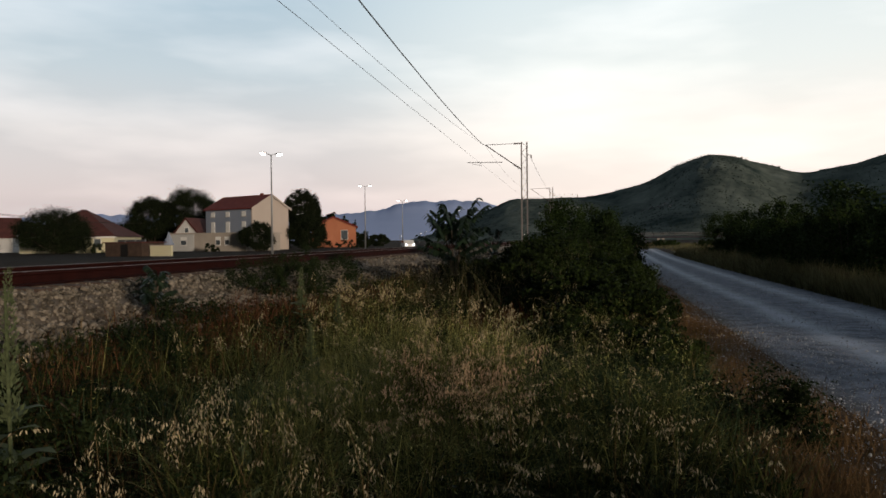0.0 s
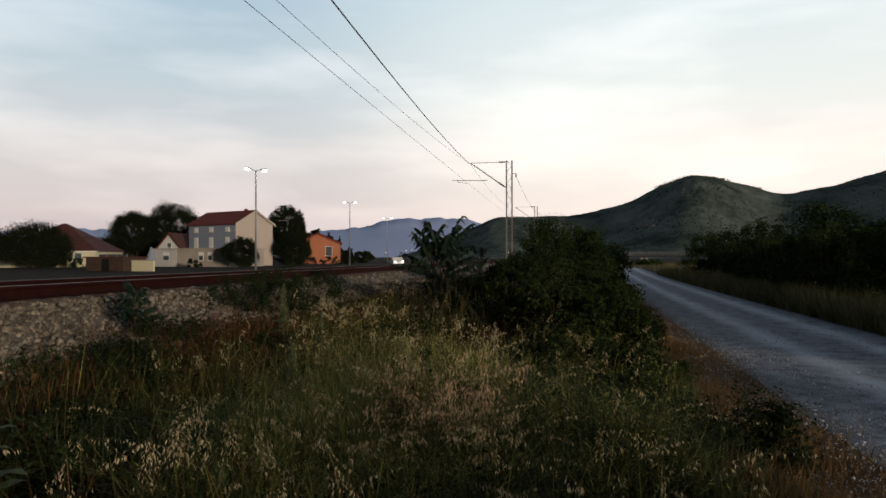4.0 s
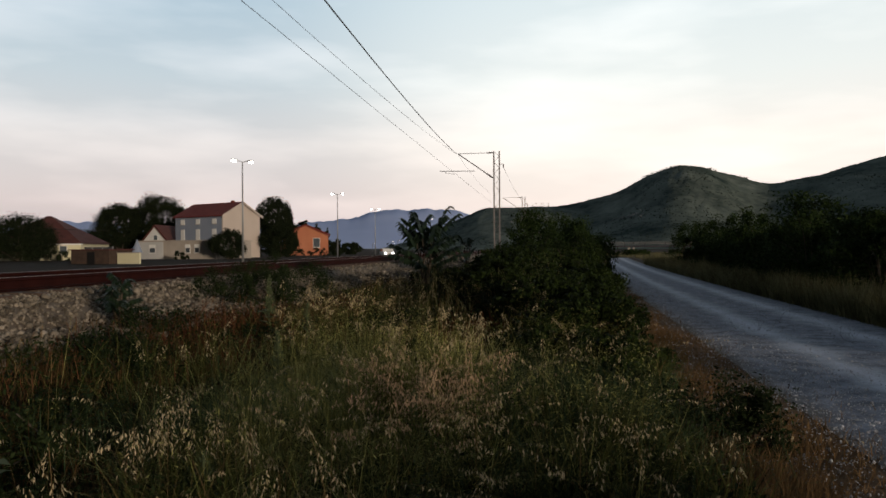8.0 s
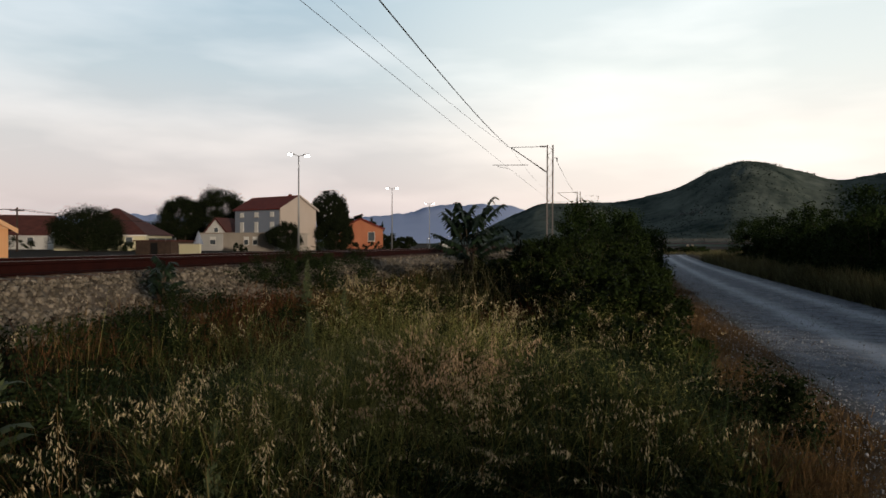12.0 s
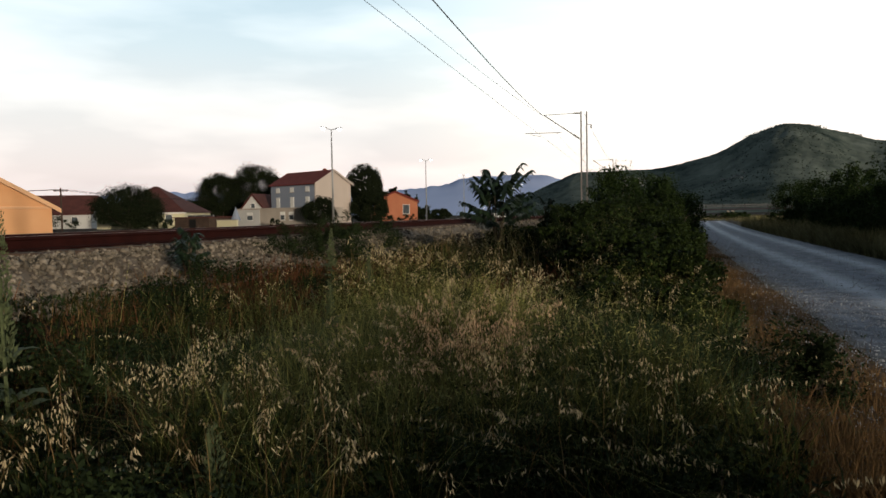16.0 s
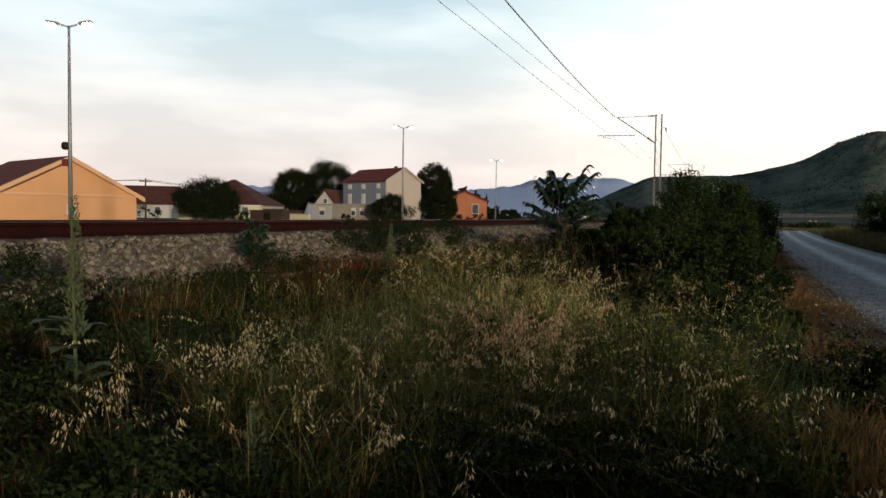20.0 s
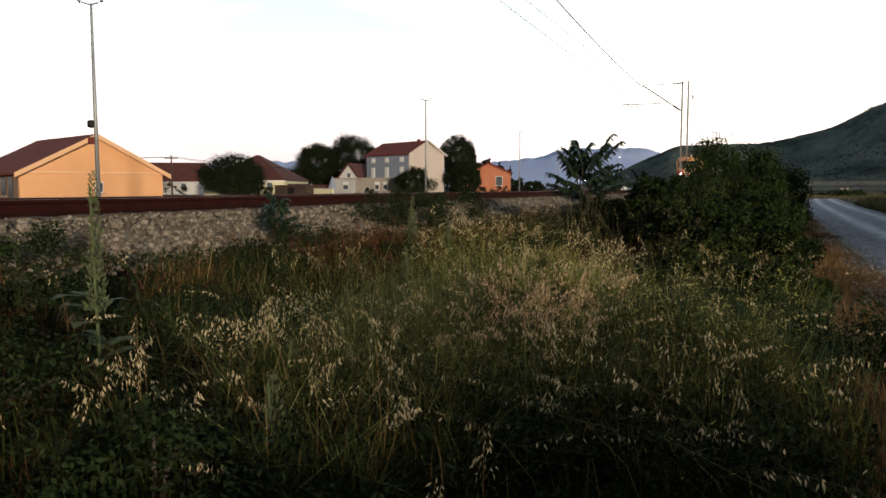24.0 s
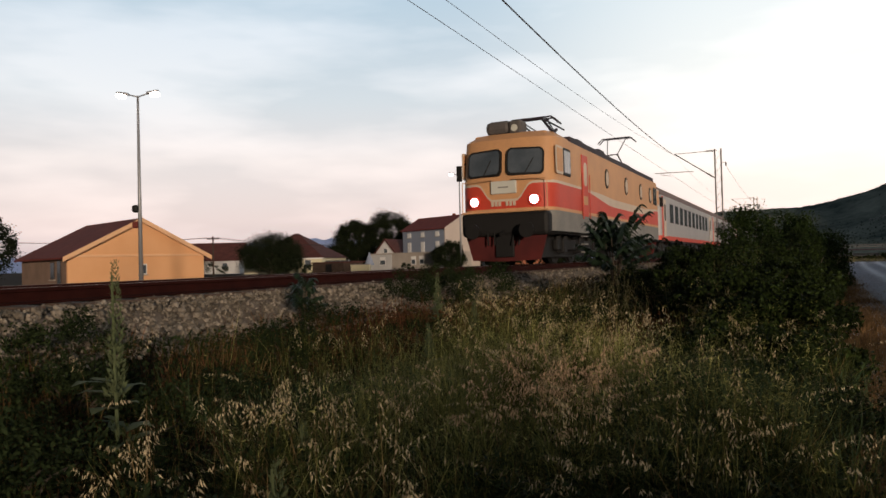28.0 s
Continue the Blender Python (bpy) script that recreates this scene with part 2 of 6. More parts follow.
M = dict(
    soil=mat("soil", (0.018, 0.013, 0.009), (0.036, 0.026, 0.016), 0.95, scale=0.8, fine=25, bump=0.6, spec=0.05),
    gravel_road=road_material(),
    verge_earth=mat("verge_earth", (0.060, 0.038, 0.022), (0.20, 0.13, 0.08), 0.95, scale=1.6, fine=30, bump=0.9, spec=0.05),
    ballast=mat("ballast", (0.09, 0.07, 0.052), (0.17, 0.135, 0.10), 0.95, scale=3, fine=30, bump=0.8),
    stone=mat("limestone_chips", (0.105, 0.090, 0.068), (0.248, 0.214, 0.171), 0.9, scale=5, fine=40, spread=0.6, spec=0.1),
    rust=mat("rusty_rail", (0.0168, 0.0035, 0.0028), (0.0308, 0.0070, 0.0049), 0.9, 0.0, scale=4, fine=70, bump=0.2, spec=0.1),
    rail_top=mat("rail_head", (0.20, 0.13, 0.11), (0.28, 0.2, 0.17), 0.4, 0.7, scale=3, fine=40),
    sleeper=mat("sleeper_wood", (0.06, 0.04, 0.03), (0.11, 0.075, 0.055), 0.95, scale=3, fine=30, bump=0.4),
    steel=mat("galvanised_steel", (0.30, 0.31, 0.33), (0.40, 0.41, 0.42), 0.55, 0.6, scale=2, fine=20),
    mast=mat("mast_steel", (0.16, 0.145, 0.145), (0.24, 0.22, 0.215), 0.7, 0.3, scale=2, fine=20),
    wire=mat("copper_wire", (0.07, 0.055, 0.05), rough=0.6, metal=0.4),
    insulator=mat("insulator", (0.07, 0.035, 0.025), rough=0.3),
    lampglow=mat("lamp_glow", (1.0, 0.86, 0.74), emit=14.0),
    headglow=mat("headlamp_glow", (0.93, 0.78, 1.0), emit=16.0),
    carglow=mat("car_lamp_glow", (1.0, 0.97, 0.95), emit=12.0),
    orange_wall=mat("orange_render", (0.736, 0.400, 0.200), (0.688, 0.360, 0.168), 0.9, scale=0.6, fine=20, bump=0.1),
    peach_trim=mat("peach_trim", (0.760, 0.464, 0.264), (0.704, 0.408, 0.224), 0.85, scale=1),
    roof_tile=mat("roof_tile", (0.128, 0.021, 0.018), (0.184, 0.036, 0.027), 0.9, scale=1.2, fine=14, bump=0.3),
    roof_brown=mat("roof_brown", (0.115, 0.022, 0.017), (0.170, 0.038, 0.027), 0.9, scale=1.2, fine=14, bump=0.3),
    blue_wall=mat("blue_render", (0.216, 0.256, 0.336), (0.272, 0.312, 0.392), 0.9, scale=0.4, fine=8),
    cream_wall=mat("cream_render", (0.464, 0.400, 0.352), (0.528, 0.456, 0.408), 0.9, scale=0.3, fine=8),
    yellow_wall=mat("yellow_render", (0.592, 0.560, 0.368), (0.656, 0.624, 0.448), 0.9, scale=0.4, fine=8),
    white_wall=mat("white_render", (0.440, 0.448, 0.448), (0.544, 0.544, 0.536), 0.9, scale=0.4, fine=8),
    concrete=mat("raw_concrete", (0.320, 0.288, 0.248), (0.432, 0.384, 0.336), 0.95, scale=0.5, fine=10, bump=0.2),
    terracotta_wall=mat("terracotta_render", (0.384, 0.136, 0.072), (0.448, 0.176, 0.096), 0.9, scale=0.4, fine=8),
    white_paint=mat("white_paint", (0.78, 0.78, 0.76), (0.7, 0.7, 0.68), 0.6, scale=3),
    shed_wood=mat("shed_board", (0.040, 0.026, 0.019), (0.075, 0.048, 0.036), 0.9, scale=2),
    window=glass("window_glass"),
    fence_slate=mat("fence_slate", (0.045, 0.050, 0.060), (0.075, 0.080, 0.092), 0.85, scale=1.5, fine=10),
    cab_glass=mat("cab_glass", (0.045, 0.060, 0.075), (0.11, 0.13, 0.15), 0.1, scale=1.2, spec=0.8),
    # brown that puts the shade on the orange house's side into its colour
    shaded_wall=mat("shaded_render", (0.170, 0.115, 0.085), (0.255, 0.170, 0.128), 0.95, scale=0.7, fine=12, bump=0.2),
    bark=mat("bark", (0.06, 0.045, 0.032), (0.10, 0.08, 0.06), 0.95, scale=6, bump=0.5),
    road_stone=mat("road_stone", (0.22, 0.235, 0.26), (0.52, 0.53, 0.56), 0.9, scale=5, fine=40, spread=0.5, spec=0.1),
    leaf_dark=mat("leaf_dark", (0.013, 0.021, 0.009), (0.026, 0.038, 0.013), 0.8, scale=0.7, spread=0.5, translucent=0.05, spec=0.06),
    leaf_tree=mat("leaf_evergreen", (0.009, 0.013, 0.007), (0.020, 0.028, 0.012), 0.8, scale=0.7, spread=0.5, translucent=0.03, spec=0.05),
    roof_old=mat("roof_weathered", (0.062, 0.020, 0.018), (0.105, 0.034, 0.028), 0.95, scale=1.2, fine=14, bump=0.3),
    leaf_bramble=mat("leaf_bramble", (0.0062, 0.0123, 0.0035), (0.0317, 0.0493, 0.0114), 0.65, scale=1.3, spread=0.75, translucent=0.05, spec=0.08),
    leaf_shrub=mat("leaf_shrub", (0.0144, 0.0288, 0.0090), (0.0360, 0.0576, 0.0162), 0.75, scale=1.2, spread=0.6, translucent=0.05, spec=0.06),
    leaf_sapling=mat("leaf_sapling", (0.014, 0.030, 0.016), (0.026, 0.046, 0.022), 0.5, scale=2, spread=0.35, translucent=0.25),
    leaf_grey=mat("leaf_felted", (0.055, 0.075, 0.032), (0.12, 0.145, 0.065), 0.9, scale=6, spread=0.3, translucent=0.15),
    grass_green=mat("grass_green", (0.007, 0.015, 0.003), (0.038, 0.050, 0.011), 0.75, scale=0.9, spread=0.8, translucent=0.03, spec=0.06),
    grass_brown=mat("grass_brown", (0.045, 0.024, 0.011), (0.12, 0.064, 0.028), 0.85, scale=0.7, spread=0.5, translucent=0.05, spec=0.1),
    grass_straw=mat("grass_straw", (0.0880, 0.0576, 0.0224), (0.2000, 0.1360, 0.0600), 0.8, scale=0.8, spread=0.65, translucent=0.03, spec=0.06),
    oat_head=mat("oat_head", (0.42, 0.33, 0.18), (0.62, 0.51, 0.31), 0.7, scale=2, spread=0.5, translucent=0.3),
    oat_pink=mat("oat_pink", (0.50, 0.33, 0.19), (0.66, 0.46, 0.29), 0.8, scale=2, spread=0.3, translucent=0.3),
    verge=mat("verge_grass", (0.10, 0.060, 0.026), (0.22, 0.135, 0.062), 0.85, scale=0.7, spread=0.5, translucent=0.12, spec=0.1),
    grass_olive=mat("grass_olive", (0.024, 0.030, 0.008), (0.125, 0.135, 0.040), 0.8, scale=0.9, spread=0.7, translucent=0.03, spec=0.06),
    grass_dry_olive=mat("grass_dry_olive", (0.085, 0.082, 0.036), (0.22, 0.20, 0.10), 0.8, scale=0.9, spread=0.6, translucent=0.1, spec=0.06),
    grass_pale=mat("grass_pale", (0.11, 0.116, 0.030), (0.41, 0.40, 0.14), 0.8, scale=0.9, spread=0.6, translucent=0.15, spec=0.06),
    grass_blue=mat("grass_blue", (0.016, 0.032, 0.014), (0.070, 0.105, 0.048), 0.75, scale=1.2, spread=0.6, translucent=0.05, spec=0.08),
    grass_red=mat("grass_red", (0.085, 0.032, 0.016), (0.16, 0.068, 0.032), 0.85, scale=0.9, spread=0.5, translucent=0.05, spec=0.06),
    hill=mat("hill_scrub", (0.030, 0.048, 0.046), (0.190, 0.222, 0.195), 0.95, scale=0.022, fine=0.12, deep=0.5, bump=0.0, spec=0.0),
    hill_shrub=mat("hill_shrub", (0.026, 0.038, 0.032), (0.044, 0.058, 0.046), 0.95, scale=0.5, spec=0.0),
    rock=mat("pale_rock", (0.22, 0.225, 0.23), (0.36, 0.36, 0.36), 0.95, scale=0.1, fine=1, spec=0.05),
    # pale blue base colour carries the haze of distance
    haze_blue_hill=mat("far_mountain", (0.42, 0.53, 0.82), (0.50, 0.60, 0.88), 1.0, scale=0.0012, fine=0.006, spec=0.0),
    loco_red=mat("loco_red", (0.612, 0.072, 0.038), (0.510, 0.060, 0.034), 0.5, scale=1.2, fine=14),
    loco_yellow=mat("loco_yellow", (0.640, 0.344, 0.160), (0.528, 0.288, 0.144), 0.55, scale=1.2, fine=14),
    loco_cream=mat("loco_cream", (0.624, 0.528, 0.416), (0.544, 0.448, 0.352), 0.55, scale=1.2, fine=14),
    loco_grey=mat("loco_grey", (0.17, 0.17, 0.16), (0.24, 0.23, 0.21), 0.7, scale=1.5, fine=14),
    unit_grey=mat("unit_grey", (0.075, 0.070, 0.070), (0.12, 0.11, 0.105), 0.75, scale=2.5, fine=14),
    black=mat("black_steel", (0.0054, 0.0051, 0.0051), (0.0096, 0.0090, 0.0087), 0.7, scale=2),
    roof_dark=mat("loco_roof", (0.020, 0.016, 0.022), (0.048, 0.038, 0.050), 0.7, scale=2),
    coach_silver=mat("coach_silver", (0.336, 0.336, 0.344), (0.416, 0.416, 0.416), 0.45, scale=1.2, fine=12),
    coach_roof=mat("coach_roof", (0.13, 0.085, 0.075), (0.18, 0.12, 0.105), 0.8, scale=1.2),
    plough=mat("plough_red", (0.0562, 0.0067, 0.0067), (0.0975, 0.0120, 0.0097), 0.8, scale=2),
    plate=mat("front_plate", (0.55, 0.56, 0.5), (0.62, 0.62, 0.56), 0.5, scale=2),
)


# ---- mesh helpers ----
def mesh_np(name, V, F):
    """A mesh from arrays: V n x 3, F m x k (all faces with k corners)."""
    V, F = np.asarray(V, np.float32), np.asarray(F, np.int32)
    me = bpy.data.meshes.new(name)
    me.vertices.add(len(V))
    me.vertices.foreach_set("co", V.ravel())
    k = F.shape[1]
    me.loops.add(F.size)
    me.loops.foreach_set("vertex_index", F.ravel())
    me.polygons.add(len(F))
    me.polygons.foreach_set("loop_start", np.arange(len(F), dtype=np.int32) * k)
    me.polygons.foreach_set("loop_total", np.full(len(F), k, np.int32))
    me.update(calc_edges=True)
    return me


def obj_np(name, V, F, material, parent=None, smooth=False, label=""):
    me = mesh_np(name, V, F)
    me.materials.append(M[material])
    if smooth:
        me.polygons.foreach_set("use_smooth", np.ones(len(me.polygons), bool))
    ob = new(name, me)
    if parent:
        ob.parent = parent
    if label:
        ob["label"] = label
    return ob


def part(name, bm, material, parent=None, label="", smooth=False):
    me = bpy.data.meshes.new(name)
    bm.normal_update()
    bm.to_mesh(me)
    bm.free()
    me.materials.append(M[material])
    if smooth:
        for p in me.polygons:
            p.use_smooth = True
    ob = new(name, me)
    if parent:
        ob.parent = parent
    if label:
        ob["label"] = label
    return ob


def box(bm, x0, y0, z0, x1, y1, z1, bevel=0.0, m=None):
    g = bmesh.ops.create_cube(bm, size=1)
    bmesh.ops.scale(bm, vec=(x1 - x0, y1 - y0, z1 - z0), verts=g["verts"])
    bmesh.ops.translate(bm, vec=((x0 + x1) / 2, (y0 + y1) / 2, (z0 + z1) / 2), verts=g["verts"])
    vs = g["verts"]
    if bevel:
        es = list({e for v in vs for e in v.link_edges})
        r = bmesh.ops.bevel(bm, geom=es, offset=bevel, segments=2, affect="EDGES", profile=0.5)
        vs = list({v for f in r["faces"] for v in f.verts} | {v for v in vs if v.is_valid})
    if m is not None:
        bmesh.ops.transform(bm, matrix=m, verts=vs)
    return vs


def tube(bm, a, b, r0, r1=None, seg=8):
    a, b = Vector(a), Vector(b)
    d = b - a
    q = d.to_track_quat("Z", "Y").to_matrix().to_4x4()
    m = Matrix.Translation((a + b) / 2) @ q
    return bmesh.ops.create_cone(bm, cap_ends=True, segments=seg, radius1=r0, radius2=r0 if r1 is None else r1, depth=d.length, matrix=m)["verts"]


def boxpart(name, dims, material, parent=None, label="", bevel=0.0):
    bm = bmesh.new()
    box(bm, *dims, bevel=bevel)
    return part(name, bm, material, parent, label)


def tubepart(name, a, b, r0, material, parent=None, r1=None, seg=8, label=""):
    bm = bmesh.new()
    tube(bm, a, b, r0, r1, seg)
    return part(name, bm, material, parent, label, smooth=seg > 6)


def prism(bm, outline, axis, d0, d1):
    """Outline (u, v) pushed from d0 to d1 along 'x' or 'y'."""
    put = (lambda u, v, d: (d, u, v)) if axis == "x" else (lambda u, v, d: (u, d, v))
    a = [bm.verts.new(put(u, v, d0)) for u, v in outline]
    b = [bm.verts.new(put(u, v, d1)) for u, v in outline]
    bm.faces.new(a[::-1])
    bm.faces.new(b)
    n = len(outline)
    for i in range(n):
        bm.faces.new((a[i], a[(i + 1) % n], b[(i + 1) % n], b[i]))
    bmesh.ops.recalc_face_normals(bm, faces=bm.faces)


def empty(name, x=0, y=0, z=0, rz=0):
    ob = new(name)
    ob.matrix_basis = pose(x, y, z, 0, 0, rz)
    return ob


# ---- ground ----
def smooth01(a, b, v):
    t = np.clip((np.asarray(v, float) - a) / (b - a), 0, 1)
    return t * t * (3 - 2 * t)


def bend(y):
    """The road swings slowly to the right."""
    y = np.asarray(y, float)
    return 0.012 * y + 0.0003 * y ** 2


def road_left(y):
    return 1.95 + bend(y)


def ground_z(x, y):
    x, y = np.asarray(x, float), np.asarray(y, float)
    bank = 0.62 * smooth01(-2.0, -5.2, x)
    lower = 0.5 * smooth01(-11.0, -16.0, x)
    bumps = 0.05 * np.sin(1.7 * x + 0.6 * y) * np.sin(0.9 * y - 0.7 * x + 1.0) + 0.03 * np.sin(3.1 * x - 2.2 * y)
    field = 0.45 * smooth01(5.0, 14.0, y) * smooth01(1.3, 0.1, x - bend(y)) * smooth01(70, 40, y)
    mound = 0.12 * np.exp(-((x + 0.2) / 1.6) ** 2 - ((y - 14.0) / 7.0) ** 2)
    rough = bumps * smooth01(1.5, 0.9, x - bend(y)) * smooth01(-9, -5, x)
    right = 0.35 * smooth01(5.4, 8.0, x - bend(np.clip(y, 0, 90)))
    return bank + field * (1 - 0.9 * bank / 0.62) - lower + mound + rough + right * smooth01(90, 60, y)


def ground():
    xs = np.concatenate([-np.geomspace(4600, 30, 22), np.arange(-28, -10, 2.0), np.arange(-10, 9, 0.25), np.arange(9, 30, 2.0), np.geomspace(30, 4600, 22)])
    ys = np.concatenate([-np.geomspace(4600, 8, 16), np.arange(-6, 26, 0.3), np.arange(26, 80, 2.5), np.geomspace(80, 4600, 30)])
    X, Y = np.meshgrid(xs, ys)
    Z = ground_z(X, Y)
    V = np.stack([X, Y, Z], -1).reshape(-1, 3)
    nx, ny = len(xs), len(ys)
    i = (np.arange(ny - 1)[:, None] * nx + np.arange(nx - 1)).ravel()
    F = np.stack([i, i + 1, i + nx + 1, i + nx], 1)
    ob = obj_np("ground", V, F, "soil", smooth=True)
    tagged(ob, "bare brown soil and low scrub beside the line", "ground", kind="structure")


def strip(name, material, left, right, y0, y1, lift, step=0.5, ny=8):
    ys = np.arange(y0, y1, step)
    t = np.linspace(0, 1, ny)
    L, R = left(ys), right(ys)
    X = L[:, None] * (1 - t) + R[:, None] * t
    Y = np.repeat(ys[:, None], ny, 1)
    Z = ground_z(X, Y) + lift
    V = np.stack([X, Y, Z], -1).reshape(-1, 3)
    n = len(ys)
    i = (np.arange(n - 1)[:, None] * ny + np.arange(ny - 1)).ravel()
    F = np.stack([i, i + 1, i + ny + 1, i + ny], 1)
    return obj_np(name, V, F, material, smooth=True)


def road():
    r = strip("road", "gravel_road", road_left, lambda y: road_left(y) + 3.45, -8, 95, 0.02)
    tagged(r, "grey gravel farm road with two pale wheel tracks", "road", kind="structure")
    v = strip("verge", "verge_earth", lambda y: 0.75 + 0.25 * smooth01(4, 8, y) + bend(y), lambda y: road_left(y) + 0.25, -6, 60, 0.012)
    tagged(v, "dry brown earth shoulder strewn with grit beside the road", "verge", kind="structure")


ground()
road()


def stones(name, P, S, material, seed):
    """Rough chips at P with sizes S: squashed and turned icosahedra."""
    rng = np.random.default_rng(seed)
    bm = bmesh.new()
    bmesh.ops.create_icosphere(bm, subdivisions=1, radius=0.5)
    base = np.array([v.co[:] for v in bm.verts])
    tri = np.array([[v.index for v in f.verts] for f in bm.faces])
    bm.free()
    n, k = len(P), len(base)
    V = base[None] * rng.uniform(0.7, 1.25, (n, k, 1)) * rng.uniform(0.55, 1.15, (n, 1, 3))
    a = rng.uniform(0, 6.283, n)
    c, s = np.cos(a)[:, None], np.sin(a)[:, None]
    V = np.stack([V[..., 0] * c - V[..., 1] * s, V[..., 0] * s + V[..., 1] * c, V[..., 2]], -1)
    V = V * S[:, None, None] + P[:, None]
    F = tri[None] + (np.arange(n) * k)[:, None, None]
    return obj_np(name, V.reshape(-1, 3), F.reshape(-1, 3), material)


# ---- railway ----
def bed_z(d):
    """Height of the ballast at d metres from the track's middle."""
    d = np.abs(d)
    return np.where(d < 0.7, RAIL_Z - 0.195, np.where(d < 1.5, RAIL_Z - 0.235, RAIL_Z - 0.235 - (d - 1.5) * 0.55))


def track():
    t = empty("railway_track", TRACK_X, 0, 0)
    tagged(t, "single railway track with rusty rails on pale ballast", "track", kind="structure")
    d = np.concatenate([[-3.2], np.linspace(-2.6, 2.6, 22), [3.2]])
    ys = np.arange(-40, 700, 2.0)
    X, Y = np.meshgrid(d, ys)
    V = np.stack([X, Y, bed_z(X)], -1).reshape(-1, 3)
    nx = len(d)
    i = (np.arange(len(ys) - 1)[:, None] * nx + np.arange(nx - 1)).ravel()
    obj_np("ballast_bed", V, np.stack([i, i + 1, i + nx + 1, i + nx], 1), "ballast", t)
    prof = [(-0.07, 0), (0.07, 0), (0.07, 0.012), (0.012, 0.03), (0.012, 0.125), (0.036, 0.135), (0.036, 0.165), (0.028, 0.172), (-0.028, 0.172), (-0.036, 0.165), (-0.036, 0.135), (-0.012, 0.125), (-0.012, 0.03), (-0.07, 0.012)]
    for sx in (-0.753, 0.753):
        bm = bmesh.new()
        prism(bm, [(sx + u, RAIL_Z - 0.172 + v) for u, v in prof], "y", -40, 700)
        rail = part("rail", bm, "rust", t)
        boxpart("running_band", (sx - 0.026, -40, RAIL_Z - 0.002, sx + 0.026, 700, RAIL_Z + 0.003), "rail_top", rail)
    bm = bmesh.new()
    box(bm, -1.3, -0.12, RAIL_Z - 0.33, 1.3, 0.12, RAIL_Z - 0.178, bevel=0.015)
    first = part("sleeper", bm, "sleeper", t)
    for k in range(1, 160):
        o = new("sleeper", first.data)
        o.parent, o.location = t, (0, -8 + 0.62 * k, 0)
    rng = np.random.default_rng(4)
    n = 32000
    y = np.where(rng.random(n) < 0.75, rng.uniform(2, 18, n), rng.uniform(18, 48, n))
    side = rng.uniform(0.82, 3.4, n)
    P = np.stack([TRACK_X + side, y, np.maximum(bed_z(side), ground_z(TRACK_X + side, y)) + rng.uniform(-0.015, 0.03, n)], 1)
    S = rng.uniform(0.03, 0.075, n) * rng.choice([0.7, 1.0, 1.5], n, p=(0.45, 0.4, 0.15))
    tagged(stones("ballast_stones", P, S, "stone", 5), "loose pale limestone ballast along the track", "ballast", kind="stuff")


track()


def mast(y, x=-4.15, top=8.5, arms=True, kind=0):
    """Lattice mast of two channels with lacing, and its cantilever over the track."""
    e = empty("catenary_mast", x, y, 0)
    z0 = float(ground_z(x, y)) - 0.1
    for sx in (-0.2, 0.2):
        boxpart("channel", (sx - 0.045, -0.08, z0, sx + 0.045, 0.08, top), "mast", e)
    n = int((top - z0) / 0.42)
    for k in range(n):
        a, b = z0 + 0.1 + k * 0.42, z0 + 0.1 + (k + 1) * 0.42
        tubepart("lacing", (-0.2 if k % 2 else 0.2, -0.06, a), (0.2 if k % 2 else -0.2, -0.06, min(b, top)), 0.014, "mast", e, seg=4)
    boxpart("foundation", (-0.5, -0.45, z0 - 0.5, 0.5, 0.45, z0 + 0.3), "concrete", e, bevel=0.03)
    dx = -7.3 - x
    cl = (-2.85, 0, top - 0.12)
    tie = tubepart("top_tie", (-0.2, 0, top - 0.1), cl, 0.02, "wire", e)
    for k in range(5):
        tubepart("insulator", (-0.3 - 0.09 * k, 0, top - 0.1), (-0.36 - 0.09 * k, 0, top - 0.1), 0.06, "insulator", tie)
    strut = tubepart("strut", (-0.2, 0, top - 2.0), cl, 0.035, "wire", e)
    v = Vector(cl) - Vector((-0.2, 0, top - 2.0))
    for k in range(5):
        p = Vector((-0.2, 0, top - 2.0)) + v * (0.06 + 0.03 * k)
        tubepart("insulator", p, p + v * 0.02, 0.065, "insulator", strut)
    reg = tubepart("registration_tube", (-1.6, 0, top - 1.42), (-4.2, 0, top - 1.38), 0.024, "wire", e)
    tubepart("steady_arm", (-3.8, 0, top - 1.5), (-3.1, 0, top - 1.64), 0.014, "wire", reg)
    tubepart("drop_bracket", (-3.8, 0, top - 1.38), (-3.8, 0, top - 1.52), 0.014, "wire", reg)
    br = tubepart("return_bracket", (0.2, 0, top - 0.95), (0.5, 0, top - 0.95), 0.02, "wire", e)
    tubepart("insulator", (0.5, 0, top - 0.95), (0.5, 0, top - 1.2), 0.045, "insulator", br)
    return tagged(e, "slim lattice steel catenary mast with a cantilever arm", "mast", "catenary masts")


MASTS = [-5.0, 53.0, 101.0, 149.0, 198.0, 248.0]
for my in MASTS:
    mast(my)


def wire(name, pts, r, label):
    cu = bpy.data.curves.new(name, "CURVE")
    cu.dimensions, cu.bevel_depth, cu.bevel_resolution = "3D", r, 1
    sp = cu.splines.new("POLY")
    sp.points.add(len(pts) - 1)
    for p, q in zip(sp.points, pts):
        p.co = (*q, 1)
    cu.materials.append(M["wire"])
    return tagged(new(name, cu), label, "wire", "overhead wires")


